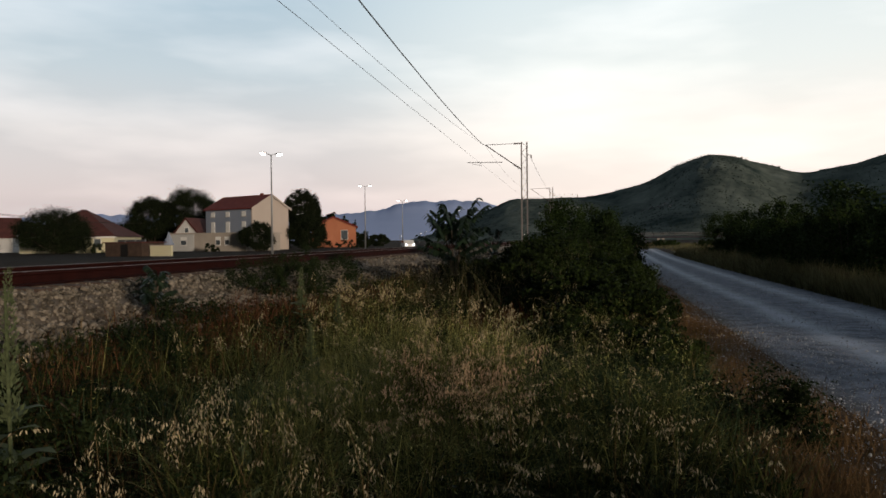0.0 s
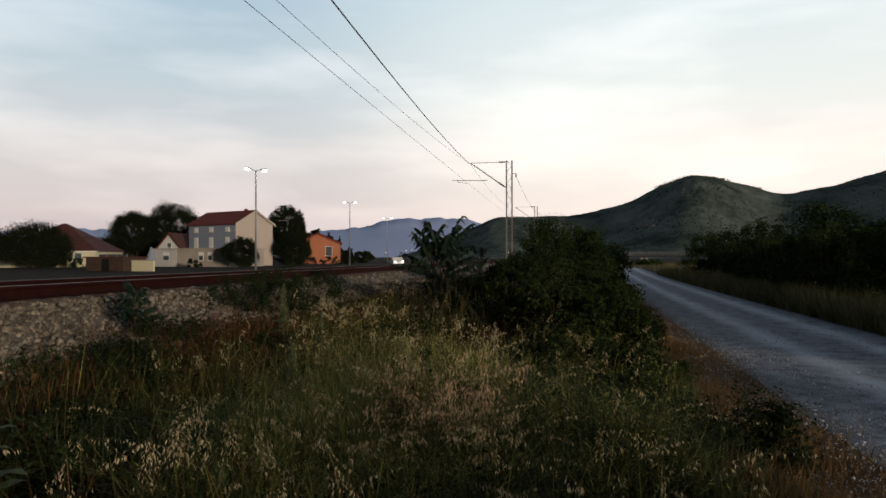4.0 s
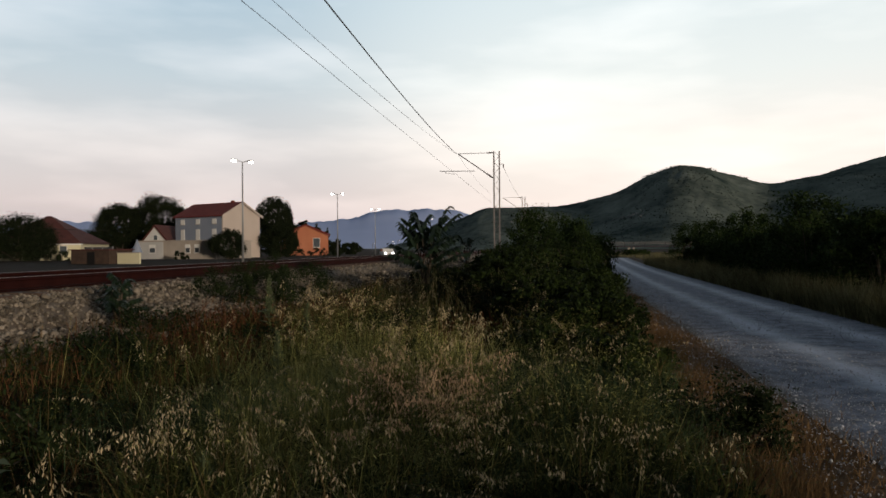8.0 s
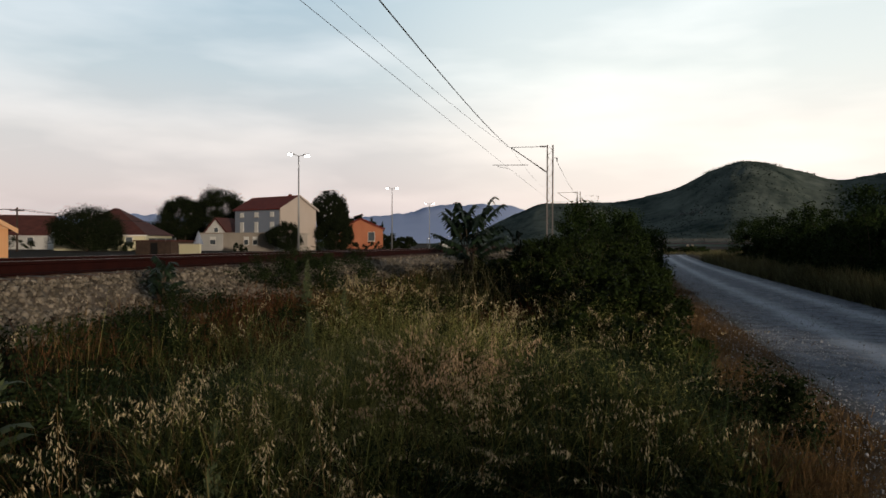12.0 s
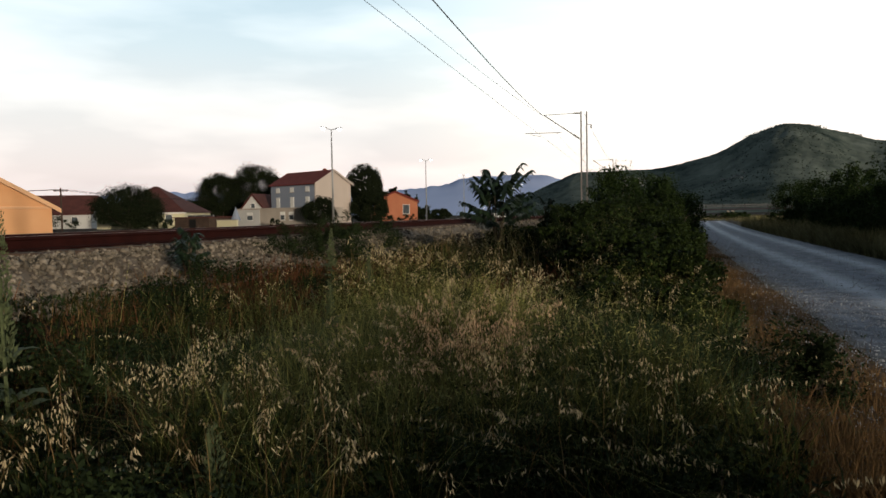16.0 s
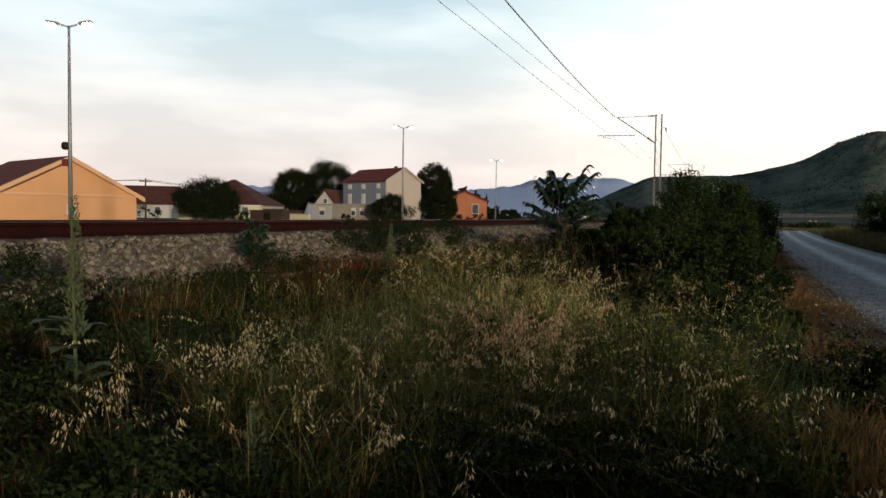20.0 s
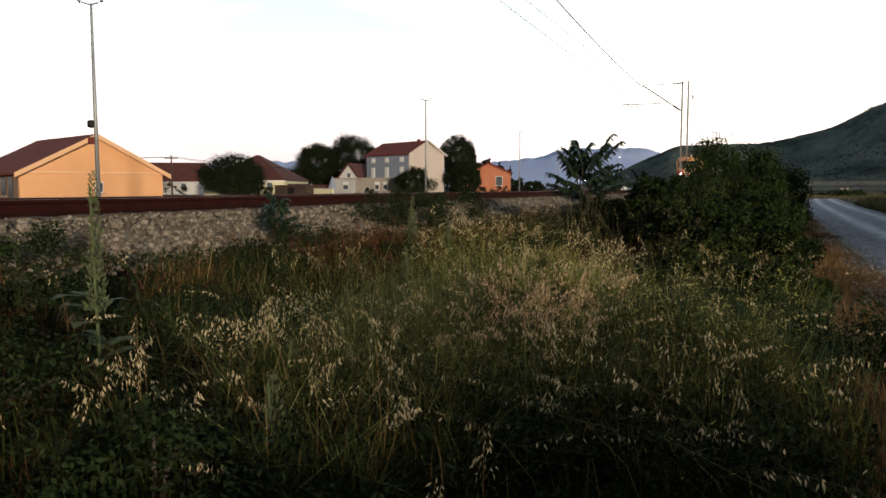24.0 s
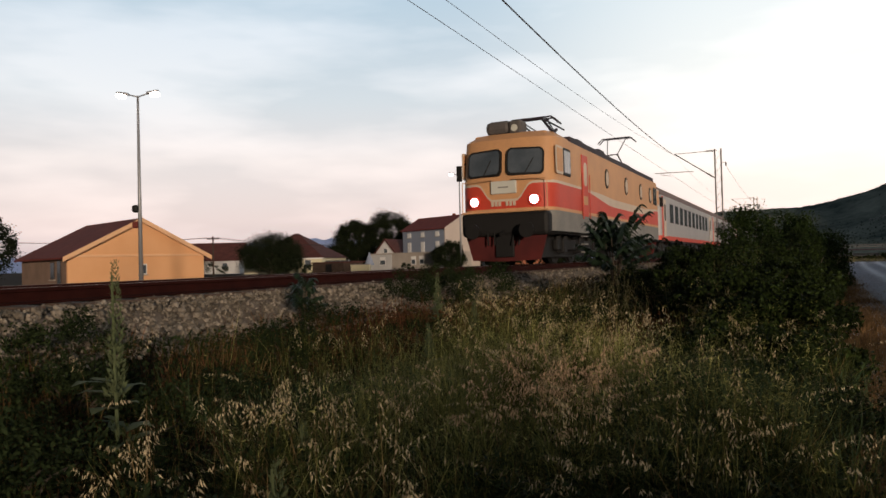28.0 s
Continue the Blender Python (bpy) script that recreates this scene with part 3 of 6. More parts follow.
def sagging(ends, sag, n=14):
    out = []
    for (a, b) in zip(ends, ends[1:]):
        for k in range(n):
            t = k / n
            p = Vector(a).lerp(Vector(b), t)
            out.append((p.x, p.y, p.z - sag * 4 * t * (1 - t)))
    return out + [tuple(ends[-1])]


def wires():
    stag = [0.25, 0.2, -0.2, 0.2, -0.2, 0.2]
    cz, mz = 6.95, 8.3
    con = [(-7.45 + s, y, cz + (0.5 if y < 0 else 0)) for s, y in zip(stag, MASTS)]
    mes = [(-7.0 if k == 1 else -7.3 + s, y, mz) for k, (s, y) in enumerate(zip(stag, MASTS))]
    wire("contact_wire", sagging(con, 0.02), 0.008, "thin grooved contact wire over the track")
    mw = sagging(mes, 0.6)
    wire("messenger_wire", mw, 0.007, "thin sagging messenger wire over the track")
    wire("feeder_cable", sagging([(-3.6, -5, 6.5), (-7.1, 53, 8.38)], 0.5) , 0.018, "thick dark cable running to the mast's arm")
    wire("return_wire", sagging([(-3.65, y, 7.3) for y in MASTS[1:]], 0.5), 0.012, "thin return wire on the masts' outer side")


wires()


# ---- street lamps ----
def street_lamp(x, y, top, z0=0.0, turn=0.0, flood=False):
    e = empty("street_lamp", x, y, z0, turn)
    h = top - z0
    tubepart("pole", (0, 0, 0), (0, 0, h), 0.11, "steel", e, r1=0.055, seg=12)
    for sx in (-1, 1):
        arm = tubepart("arm", (0, 0, h - 0.05), (sx * 0.55, 0, h + 0.10), 0.035, "steel", e)
        bm = bmesh.new()
        box(bm, -0.30, -0.12, -0.05, 0.30, 0.12, 0.08, bevel=0.05, m=pose(sx * 0.78, 0, h + 0.13, 0, -8 * sx, 0))
        head = part("lamp_head", bm, "steel", e)
        bm = bmesh.new()
        box(bm, -0.22, -0.17, -0.21, 0.22, 0.17, 0.0, bevel=0.08, m=pose(sx * 0.86, 0, h + 0.13, 0, -8 * sx, 0))
        part("lens", bm, "lampglow", head, "glowing warm white lamp lens")
    if flood:
        bm = bmesh.new()
        box(bm, -0.36, -0.2, 3.95, -0.02, 0.14, 4.32, bevel=0.12)
        part("camera_box", bm, "black", e)
        boxpart("fuse_box", (-0.34, -0.16, 3.2, -0.06, 0.14, 3.52), "roof_brown", e, bevel=0.05)
    return tagged(e, "tall grey street lamp with two glowing heads", "street lamp", "street lamps")


street_lamp(-28.1, 25.4, 9.75, 0.1, 20, True)
street_lamp(-29.2, 65.0, 9.75, 0.1, 48)
street_lamp(-36.4, 119.0, 10.7, 0.1, 8)
street_lamp(-40.1, 160.0, 10.3, 0.1, 8)


# ---- houses ----
def house(name, x, y, rz, length, width, eave, ridge, walls, gable, roof, label, windows=(), hip=False, z0=0.0, over=0.35, chimney=False):
    """Corner at (x, y); the long front runs along local -x, the gable end along local +y. windows: (wall, along, z, w, h, frame)."""
    e = empty(name, x, y, z0, rz)
    L, W = length, width
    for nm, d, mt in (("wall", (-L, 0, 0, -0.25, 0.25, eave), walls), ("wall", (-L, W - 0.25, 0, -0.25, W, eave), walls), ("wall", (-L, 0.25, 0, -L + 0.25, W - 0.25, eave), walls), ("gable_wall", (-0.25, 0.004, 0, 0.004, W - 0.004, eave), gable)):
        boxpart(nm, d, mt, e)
    th = 0.14
    if hip:
        bm = bmesh.new()
        o, i = over, min(W / 2, L / 2 - 0.3)
        c = [bm.verts.new(p) for p in ((-L - o, -o, eave), (o, -o, eave), (o, W + o, eave), (-L - o, W + o, eave))]
        r = [bm.verts.new((-L + i, W / 2, ridge)), bm.verts.new((-i, W / 2, ridge))]
        for f in ((c[0], c[1], r[1], r[0]), (c[1], c[2], r[1]), (c[2], c[3], r[0], r[1]), (c[3], c[0], r[0]), (c[3], c[2], c[1], c[0])):
            bm.faces.new(f)
        part("roof", bm, roof, e)
        boxpart("fascia", (-L - o, -o - 0.02, eave - 0.16, o, -o + 0.06, eave + 0.02), "white_paint", e)
    else:
        s = (ridge - eave) / (W / 2)
        for sg, mt in ((1, gable), (-1, walls)):
            bm = bmesh.new()
            px = -0.25 if sg > 0 else -L
            prism(bm, [(0, eave), (W, eave), (W / 2, ridge)], "x", px, px + (0.254 if sg > 0 else 0.25))
            part("gable", bm, mt, e)
        for a, b in ((-over, W / 2), (W + over, W / 2)):
            za = eave - over * s
            bm = bmesh.new()
            prism(bm, [(a, za + 0.02), (b, ridge + 0.02), (b, ridge + 0.02 + th), (a, za + 0.02 + th)], "x", -L - over, over)
            part("roof", bm, roof, e)
            bm = bmesh.new()
            prism(bm, [(a, za - 0.16), (b, ridge - 0.16), (b, ridge + 0.18), (a, za + 0.18)], "x", over, over + 0.06)
            part("bargeboard", bm, "peach_trim" if gable == "orange_wall" else ("cream_wall" if gable == "cream_wall" else roof), e)
    if gable == "orange_wall":
        boxpart("string_course", (-0.02, 0.0, eave - 0.08, 0.09, W, eave + 0.1), "peach_trim", e, bevel=0.02)
    if chimney:
        boxpart("chimney", (-2.3, W / 2 - 0.22, ridge - 0.5, -1.85, W / 2 + 0.22, ridge + 0.42), "roof_brown", e, bevel=0.03)
    for wl, u, z, w, h, fr in windows:
        if wl == "f":
            d, g, s = (u - w / 2, -0.05, z, u + w / 2, 0.06, z + h), (u - w / 2 + 0.07, -0.07, z + 0.07, u + w / 2 - 0.07, -0.04, z + h - 0.07), (u - w / 2 - 0.1, -0.14, z - 0.08, u + w / 2 + 0.1, 0.02, z)
        else:
            d, g, s = (-0.06, u - w / 2, z, 0.05, u + w / 2, z + h), (0.04, u - w / 2 + 0.07, z + 0.07, 0.07, u + w / 2 - 0.07, z + h - 0.07), (-0.02, u - w / 2 - 0.1, z - 0.08, 0.14, u + w / 2 + 0.1, z)
        wn = boxpart("window", d, fr, e)
        boxpart("pane", g, "window" if fr != "shutter" else "white_paint", wn)
        boxpart("sill", s, "concrete", wn)
    return tagged(e, label, "house")


M["shutter"] = M["white_paint"]
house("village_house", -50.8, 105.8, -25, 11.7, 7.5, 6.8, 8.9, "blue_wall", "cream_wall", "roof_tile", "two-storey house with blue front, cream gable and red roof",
      [("f", u, z, 1.0, h, "shutter") for u in (-2.0, -6.0, -9.8) for z, h in ((2.6, 2.1), (5.5, 0.8))], chimney=True)
house("orange_house", -46.1, 34.7, -18, 10.4, 10.4, 2.35, 5.05, "shaded_wall", "orange_wall", "roof_brown", "low house with orange gable, side coloured brown as in shade, and tiled roof",
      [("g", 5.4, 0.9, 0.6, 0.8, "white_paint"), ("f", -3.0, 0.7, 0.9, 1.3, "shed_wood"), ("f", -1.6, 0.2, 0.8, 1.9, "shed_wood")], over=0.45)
house("yellow_house", -63.8, 90.0, 18, 12.4, 13.0, 2.35, 6.4, "yellow_wall", "yellow_wall", "roof_old", "low yellow rendered house with a hipped brown roof",
      [("f", -2.2, 0.9, 1.0, 1.2, "white_paint"), ("f", -6.4, 0.9, 1.0, 1.2, "white_paint")], hip=True)
house("white_house", -88.0, 99.0, 30, 14.0, 9.0, 2.6, 5.6, "white_wall", "white_wall", "roof_old", "low white rendered house with a red tiled roof", [("f", -2.5, 0.9, 1.0, 1.2, "white_paint")])
house("gabled_cottage", -66.5, 109.7, -86, 8.0, 4.2, 2.9, 5.4, "concrete", "white_wall", "roof_old", "small white gabled cottage with a dark red roof", [("g", 2.1, 3.0, 0.8, 0.9, "white_paint")])
house("terracotta_house", -53.0, 136.8, -72, 9.0, 8.8, 4.3, 6.2, "terracotta_wall", "terracotta_wall", "roof_tile", "terracotta-coloured house with a red roof and white window", [("g", 6.5, 1.7, 1.4, 1.9, "white_paint")])


# ---- hills ----
def hills():
    """Scrubby hill range: rounded mounds with broken ground."""
    rng = np.random.default_rng(11)
    az = np.radians(np.linspace(-14, 60, 420))
    rr = np.linspace(400, 1500, 90)
    A, R = np.meshgrid(az, rr)
    X, Y = R * np.sin(A), R * np.cos(A)
    # height of the skyline over the plain, degree by degree of bearing
    crest = np.interp(np.degrees(A), (-14, -10.5, -7.7, -5.4, -1.3, 0.5, 3.0, 5.1, 6.4, 7.4, 9.0, 10.7, 12.3, 14.0, 15.6, 17.4, 19.1, 20.7, 27, 34, 60),
                      (0, 14, 37, 54, 55, 55, 63, 72, 84, 91, 98.5, 97.5, 92.5, 82, 73.5, 78, 83.5, 90, 116, 124, 105))
    crest = sum(np.pad(crest, ((0, 0), (4, 4)), "edge")[:, k:k + len(az)] for k in range(9)) / 9
    H = crest * np.exp(-((R - 950) / (170 + 1.3 * crest)) ** 2)
    nz = np.array([noise.fractal(Vector((x / 90, y / 260, 3.0)), 0.9, 2.1, 5) for x, y in zip(X.ravel(), Y.ravel())]).reshape(X.shape)
    H = H * smooth01(400, 560, R)
    Z = H * (1 + 0.09 * nz * np.clip(abs(R - 950) / 120, 0.2, 1)) + 2.0 * nz * np.clip(H / 30, 0, 1) * np.clip(abs(R - 950) / 120, 0.35, 1) + rng.normal(0, 0.35, H.shape) * np.clip(H / 40, 0, 1) - 0.5
    V = np.stack([X, Y, Z], -1).reshape(-1, 3)
    nx = len(az)
    i = (np.arange(len(rr) - 1)[:, None] * nx + np.arange(nx - 1)).ravel()
    ob = obj_np("scrub_hill", V, np.stack([i, i + 1, i + nx + 1, i + nx], 1), "hill", smooth=True)
    tagged(ob, "dark rounded hill range covered with scrub and pale rock", "hill", kind="structure")
    # pale outcrops and dark shrubs on the slope
    n = 1500
    top = (H.ravel() > 74) & (R.ravel() > 860) & (R.ravel() < 930) & (np.degrees(A).ravel() < 14) & (nz.ravel() > -0.05)
    low = (H.ravel() > 25) & (H.ravel() < 45) & (R.ravel() < 900) & (np.degrees(A).ravel() < 7) & (nz.ravel() > 0.3)
    pk = np.concatenate([rng.choice(np.where(top)[0], n - 250), rng.choice(np.where(low)[0], 250)])
    P = V[pk] + np.stack([rng.normal(0, 2.5, n), rng.normal(0, 3.0, n), rng.uniform(-0.4, 0.2, n)], 1)
    o = stones("rock_outcrops", P, rng.uniform(0.7, 2.0, n) * rng.choice([0.7, 1.0, 1.6], n, p=(0.5, 0.4, 0.1)) * np.where(H.ravel()[pk] > 88, 0.6, 1.0), "rock", 3)
    tagged(o, "pale limestone outcrops on the hillside", "rock", kind="stuff")
    pick = np.where((H.ravel() > 3) & (R.ravel() < 965) & (np.degrees(A).ravel() < 59))[0]
    pk = rng.choice(pick, 7000, p=(lambda w: w / w.sum())(np.clip(nz.ravel()[pick] + 0.25, 0.03, 1)))
    o = stones("hill_shrubs", V[pk] + (V[pk + 1] - V[pk]) * rng.random((len(pk), 1)) + (V[pk + nx] - V[pk]) * rng.random((len(pk), 1)), rng.uniform(0.5, 1.7, len(pk)), "hill_shrub", 8)
    tagged(o, "dark round shrubs on the hillside", "shrubs", kind="stuff")
    # mountains far away, distance haze put into their blue colour
    az = np.radians(np.linspace(-75, 20, 420))
    d = np.degrees(az)
    crest = 112 - 45 * smooth01(-38, -58, d)
    for a, w, h in ((-9.2, 4.2, 112), (-13.6, 2.4, 62), (-17.5, 3.0, 40), (-24, 5, 22), (-35, 6, 42), (2, 6, 40)):
        crest = crest + h * np.exp(-((d - a) / w) ** 2)
    crest = crest + np.array([13 * noise.fractal(Vector((a * 0.8, 0.5, 0)), 0.75, 2.2, 6) for a in d])
    soft = np.convolve(np.pad(crest, 30, "edge"), np.ones(61) / 61, "valid")
    rows = [(3300, -0.02, 0.0), (3600, 0.3, 0.0), (3900, 0.62, 0.15), (4100, 0.85, 0.5), (4200, 1.0, 1.0), (4400, 0.7, 1.0)]
    V = np.array([[r * math.sin(a), r * math.cos(a), k * (f * c + (1 - f) * c0)] for r, k, f in rows for a, c, c0 in zip(az, crest, soft)])
    nx = len(az)
    i = (np.arange(len(rows) - 1)[:, None] * nx + np.arange(nx - 1)).ravel()
    ob = obj_np("far_mountains", V, np.stack([i, i + 1, i + nx + 1, i + nx], 1), "haze_blue_hill", smooth=True)
    tagged(ob, "mountain range on the horizon, coloured pale blue for haze", "mountains", kind="structure")


hills()


# ---- plants ----
def unit(v):
    return v / np.maximum(np.linalg.norm(v, axis=-1, keepdims=True), 1e-9)


def leaf_faces(C, size, rng, up=0.3, slim=0.5):
    """Folded diamond leaves at C: two triangles each."""
    n = len(C)
    nrm = unit(rng.normal(0, 0.75, (n, 3)) + [0, 0, up * 2])
    d = unit(np.cross(nrm, rng.normal(0, 1, (n, 3))))
    s = np.cross(d, nrm)
    L = size * rng.uniform(0.6, 1.3, (n, 1))
    a, b = C - d * L / 2, C + d * L / 2
    w = s * L * slim / 2
    lift = nrm * L * 0.12
    V = np.stack([a, C + w + lift, b, C - w + lift], 1).reshape(-1, 3)
    k = np.arange(n)[:, None] * 4
    return V, np.concatenate([k + [0, 1, 2], k + [0, 2, 3]])


def clumps(rng, centre, radii, n_clump, n_leaf, spread, dome=True):
    """Leaf places gathered in clumps over an uneven dome."""
    u = unit(rng.normal(0, 1, (n_clump, 3)))
    if dome:
        u[:, 2] = np.abs(u[:, 2])
    k = rng.uniform(0.4, 1.0, (n_clump, 1)) ** 0.4
    cc = np.asarray(centre) + u * np.asarray(radii) * k
    w = rng.uniform(0.5, 1.5, n_clump)
    pick = rng.choice(n_clump, n_leaf, p=w / w.sum())
    off = rng.normal(0, 1, (n_leaf, 3)).clip(-1.7, 1.7) * spread * rng.uniform(0.5, 1.4, n_clump)[pick][:, None]
    return cc[pick] + off, cc


def bush(name, x, y, rx, ry, h, n, leaf, material, label, seed, stems=10, spread=0.16, group="", slim=0.5):
    rng = np.random.default_rng(seed)
    z = float(ground_z(x, y))
    e = empty(name, x, y, z)
    P, cc = clumps(rng, (0, 0, 0.05 * h), (rx, ry, h * 0.92), max(14, n // 190), n, spread * max(0.5, h / 1.5))
    lobes = unit(np.abs(rng.normal(0, 1, (7, 3))) * [1, 1, 0.8] * rng.choice([-1, 1], (7, 3)) + [0, 0, 0.5])
    near = (unit(P / [rx, ry, h]) @ lobes.T).max(1)
    P = P * (0.80 + 0.30 * smooth01(0.5, 0.97, near))[:, None]
    P = P[P[:, 2] > 0.02]
    V, F = leaf_faces(P, leaf, rng, slim=slim)
    obj_np("crown", V, F, material, e)
    bm = bmesh.new()
    for c in cc[:stems]:
        mid = Vector(c) * 0.5 + Vector((0, 0, 0.12 * h))
        b0 = Vector((c[0] * 0.2, c[1] * 0.2, -0.05))
        tube(bm, b0, mid, 0.012 + 0.006 * h, 0.01, 5)
        tube(bm, mid, c, 0.01, 0.004, 5)
    part("woody_base", bm, "bark", e)
    return tagged(e, label, "bush", group)


def tree(name, x, y, h, r, trunk, n, leaf, material, label, seed, z=None, low=0.3, tall=None):
    rng = np.random.default_rng(seed)
    z = float(ground_z(x, y)) if z is None else z
    e = empty(name, x, y, z)
    hc = h * (1 - low) / 2
    P, cc = clumps(rng, (0, 0, h * low + hc), (r, r, hc), max(60, n // 90), n, 0.085 * r, dome=False)
    lobes = unit(rng.normal(0, 1, (9, 3)) + [0, 0, 0.3])
    mid = np.array([0, 0, h * low + hc])
    near = (unit((P - mid) / [r, r, hc]) @ lobes.T).max(1)
    P = mid + (P - mid) * (0.80 + 0.26 * smooth01(0.55, 0.98, near))[:, None]
    V, F = leaf_faces(P, leaf, rng, slim=0.7)
    obj_np("crown", V, F, material, e)
    bm = bmesh.new()
    tube(bm, (0, 0, -0.1), (0, 0, h * low + hc * 0.6), trunk, trunk * 0.5, 8)
    for c in cc[:9]:
        tube(bm, (0, 0, h * low * rng.uniform(0.7, 1.2)), c, trunk * 0.4, trunk * 0.12, 5)
    part("trunk", bm, "bark", e)
    return tagged(e, label, "tree")


def vegetation():
    B = "dense green bramble bush with small leaves in rough grass"
    for k, (x, y, rx, ry, h, n) in enumerate(((0.42, 6.4, 0.42, 0.5, 0.42, 6000), (-0.25, 8.1, 0.65, 0.6, 0.46, 8000), (0.6, 7.6, 0.5, 0.7, 0.52, 8000), (0.3, 9.2, 0.75, 0.7, 0.62, 11000), (-0.35, 10.2, 0.9, 0.8, 0.66, 13000), (0.55, 10.6, 0.6, 0.9, 0.6, 10000),
                                              (-0.75, 12.1, 1.15, 1.1, 0.78, 17000), (0.2, 12.3, 0.9, 1.1, 0.82, 14000), (-1.75, 12.9, 0.9, 0.9, 0.52, 9000), (-0.3, 14.6, 1.4, 1.4, 0.86, 14000), (0.7, 14.8, 0.8, 1.2, 0.85, 9000), (-1.9, 15.3, 1.1, 1.2, 0.62, 8000), (0.3, 17.6, 1.1, 1.5, 1.1, 10000), (-0.9, 18.0, 1.2, 1.3, 0.95, 9000), (-2.5, 17.6, 1.1, 1.2, 0.6, 7000))):
        bush("bramble_bush", x, y, rx, ry, h, n, 0.056, "leaf_bramble", B, 40 + k, 14, 0.12, "brambles beside the road")
    T = "tall dark green shrub behind the brambles"
    for k, (x, y, rx, ry, h, n) in enumerate(((-0.55, 22.2, 0.95, 1.1, 2.05, 10000), (0.35, 23.0, 1.0, 1.3, 1.75, 9000), (1.1, 23.2, 0.8, 1.4, 1.5, 9000), (0.45, 22.3, 0.9, 1.0, 1.75, 9000), (-1.3, 22.0, 0.7, 0.9, 1.45, 6000), (0.1, 27.0, 1.3, 1.6, 2.0, 9000), (1.2, 29.0, 0.85, 1.8, 1.5, 7000))):
        bush("tall_shrub", x, y, rx, ry, h, n, 0.075, "leaf_shrub", T, 70 + k, 14, 0.12, "tall shrubs")
    # hedge beyond the road
    for k in range(15):
        y = 13.5 + 2.7 * k
        x = 7.5 + float(bend(y)) + (0.5 if k % 2 else 0)
        bush("hedge_shrub", x, y, 1.45, 1.7, 2.25 + 0.6 * math.sin(k * 1.9), 8500 if k < 9 else 5500, 0.11, "leaf_shrub", "dark dense shrub in the hedge beside the gravel road", 90 + k, 12, 0.11, "hedge shrubs")
    for k in range(8):
        bush("hedge_shrub", 11.5 + 0.6 * k, 20 + 6 * k, 2.8, 3.2, 2.5 + 0.4 * math.cos(k * 2.1), 5500, 0.2, "leaf_dark", "dark dense shrub in the hedge beside the gravel road", 120 + k, 12, 0.13, "hedge shrubs")
    # unseen shrubs added behind the viewer to shade the meadow from the low sun
    for k in range(12):
        d = 4.6 * (k - 5.5)
        x, y = 17.4 + 0.742 * d, -19.3 + 0.671 * d
        bush("windbreak_shrub", x, y, 2.9, 2.9, 3.1 + 0.35 * math.sin(k * 2.3), 3200, 0.36, "leaf_dark", "unseen tall dark shrub added to shade the meadow", 400 + k, 8, 0.12, "wind-break shrubs")
    # low dark plants on the bank
    for k, (x, y, r, h, n) in enumerate(((-4.9, 12.6, 1.0, 0.62, 4500), (-4.4, 10.9, 0.6, 0.45, 2500), (-4.75, 4.2, 0.5, 0.2, 1800), (-4.1, 6.3, 0.4, 0.2, 1500), (1.27, 5.25, 0.18, 0.46, 2400), (0.85, 5.4, 0.28, 0.3, 1400), (-3.3, 7.6, 0.5, 0.32, 1800), (-3.1, 4.1, 0.5, 0.36, 2400), (-2.3, 3.0, 0.35, 0.3, 1600), (-3.6, 5.6, 0.45, 0.28, 2000), (-1.5, 2.2, 0.35, 0.36, 2000), (0.55, 3.3, 0.25, 0.3, 1400), (0.1, 2.1, 0.35, 0.28, 1800), (-0.6, 3.3, 0.3, 0.3, 1500), (-0.1, 5.4, 0.4, 0.36, 2200), (-2.2, 9.6, 0.6, 0.4, 3000), (-1.6, 7.4, 0.45, 0.36, 2200), (-4.0, 6.0, 0.5, 0.2, 1800), (-4.3, 7.4, 0.4, 0.22, 1400), (-5.2, 11.6, 0.9, 0.55, 3500), (-3.7, 3.5, 0.45, 0.34, 2400), (0.45, 5.0, 0.35, 0.34, 1900), (-2.9, 2.6, 0.45, 0.42, 2600))):
        bush("low_bush", x, y, r, r, h, int(n * 1.7), 0.034, "leaf_dark", "low dark green bush in dry grass", 150 + k, 8, 0.13, "low bushes")
    D = "large dark broadleaved tree with a round crown behind the houses"
    tree("broadleaved_tree", -78.2, 122.0, 9.6, 4.4, 0.4, 60000, 0.2, "leaf_tree", D, 200, low=0.05)
    tree("broadleaved_tree", -72.3, 124.0, 10.9, 5.2, 0.4, 70000, 0.2, "leaf_tree", D, 201, low=0.05)
    tree("broadleaved_tree", -47.2, 117.5, 9.9, 3.1, 0.35, 46000, 0.18, "leaf_tree", D, 202, low=0.25)
    tree("broadleaved_tree", -44.6, 114.0, 5.4, 3.4, 0.25, 36000, 0.18, "leaf_tree", "dense dark green tree between two houses", 203, low=0.0)
    tree("garden_tree", -43.9, 93.0, 3.9, 2.5, 0.15, 26000, 0.14, "leaf_tree", "round clipped garden tree before a house wall", 204, low=0.0)
    tree("garden_tree", -68.5, 84.0, 5.6, 4.4, 0.2, 40000, 0.16, "leaf_tree", "wide dark garden tree before the yellow house", 205, low=0.0)
    tree("garden_tree", -61.0, 178.0, 6.6, 4.2, 0.25, 2600, 0.6, "leaf_tree", "dark far tree beside the road", 206, low=0.0)
    tree("garden_tree", -83.0, 118.0, 4.6, 5.0, 0.2, 24000, 0.2, "leaf_tree", "low dark tree beside the large trees", 207, low=0.0)
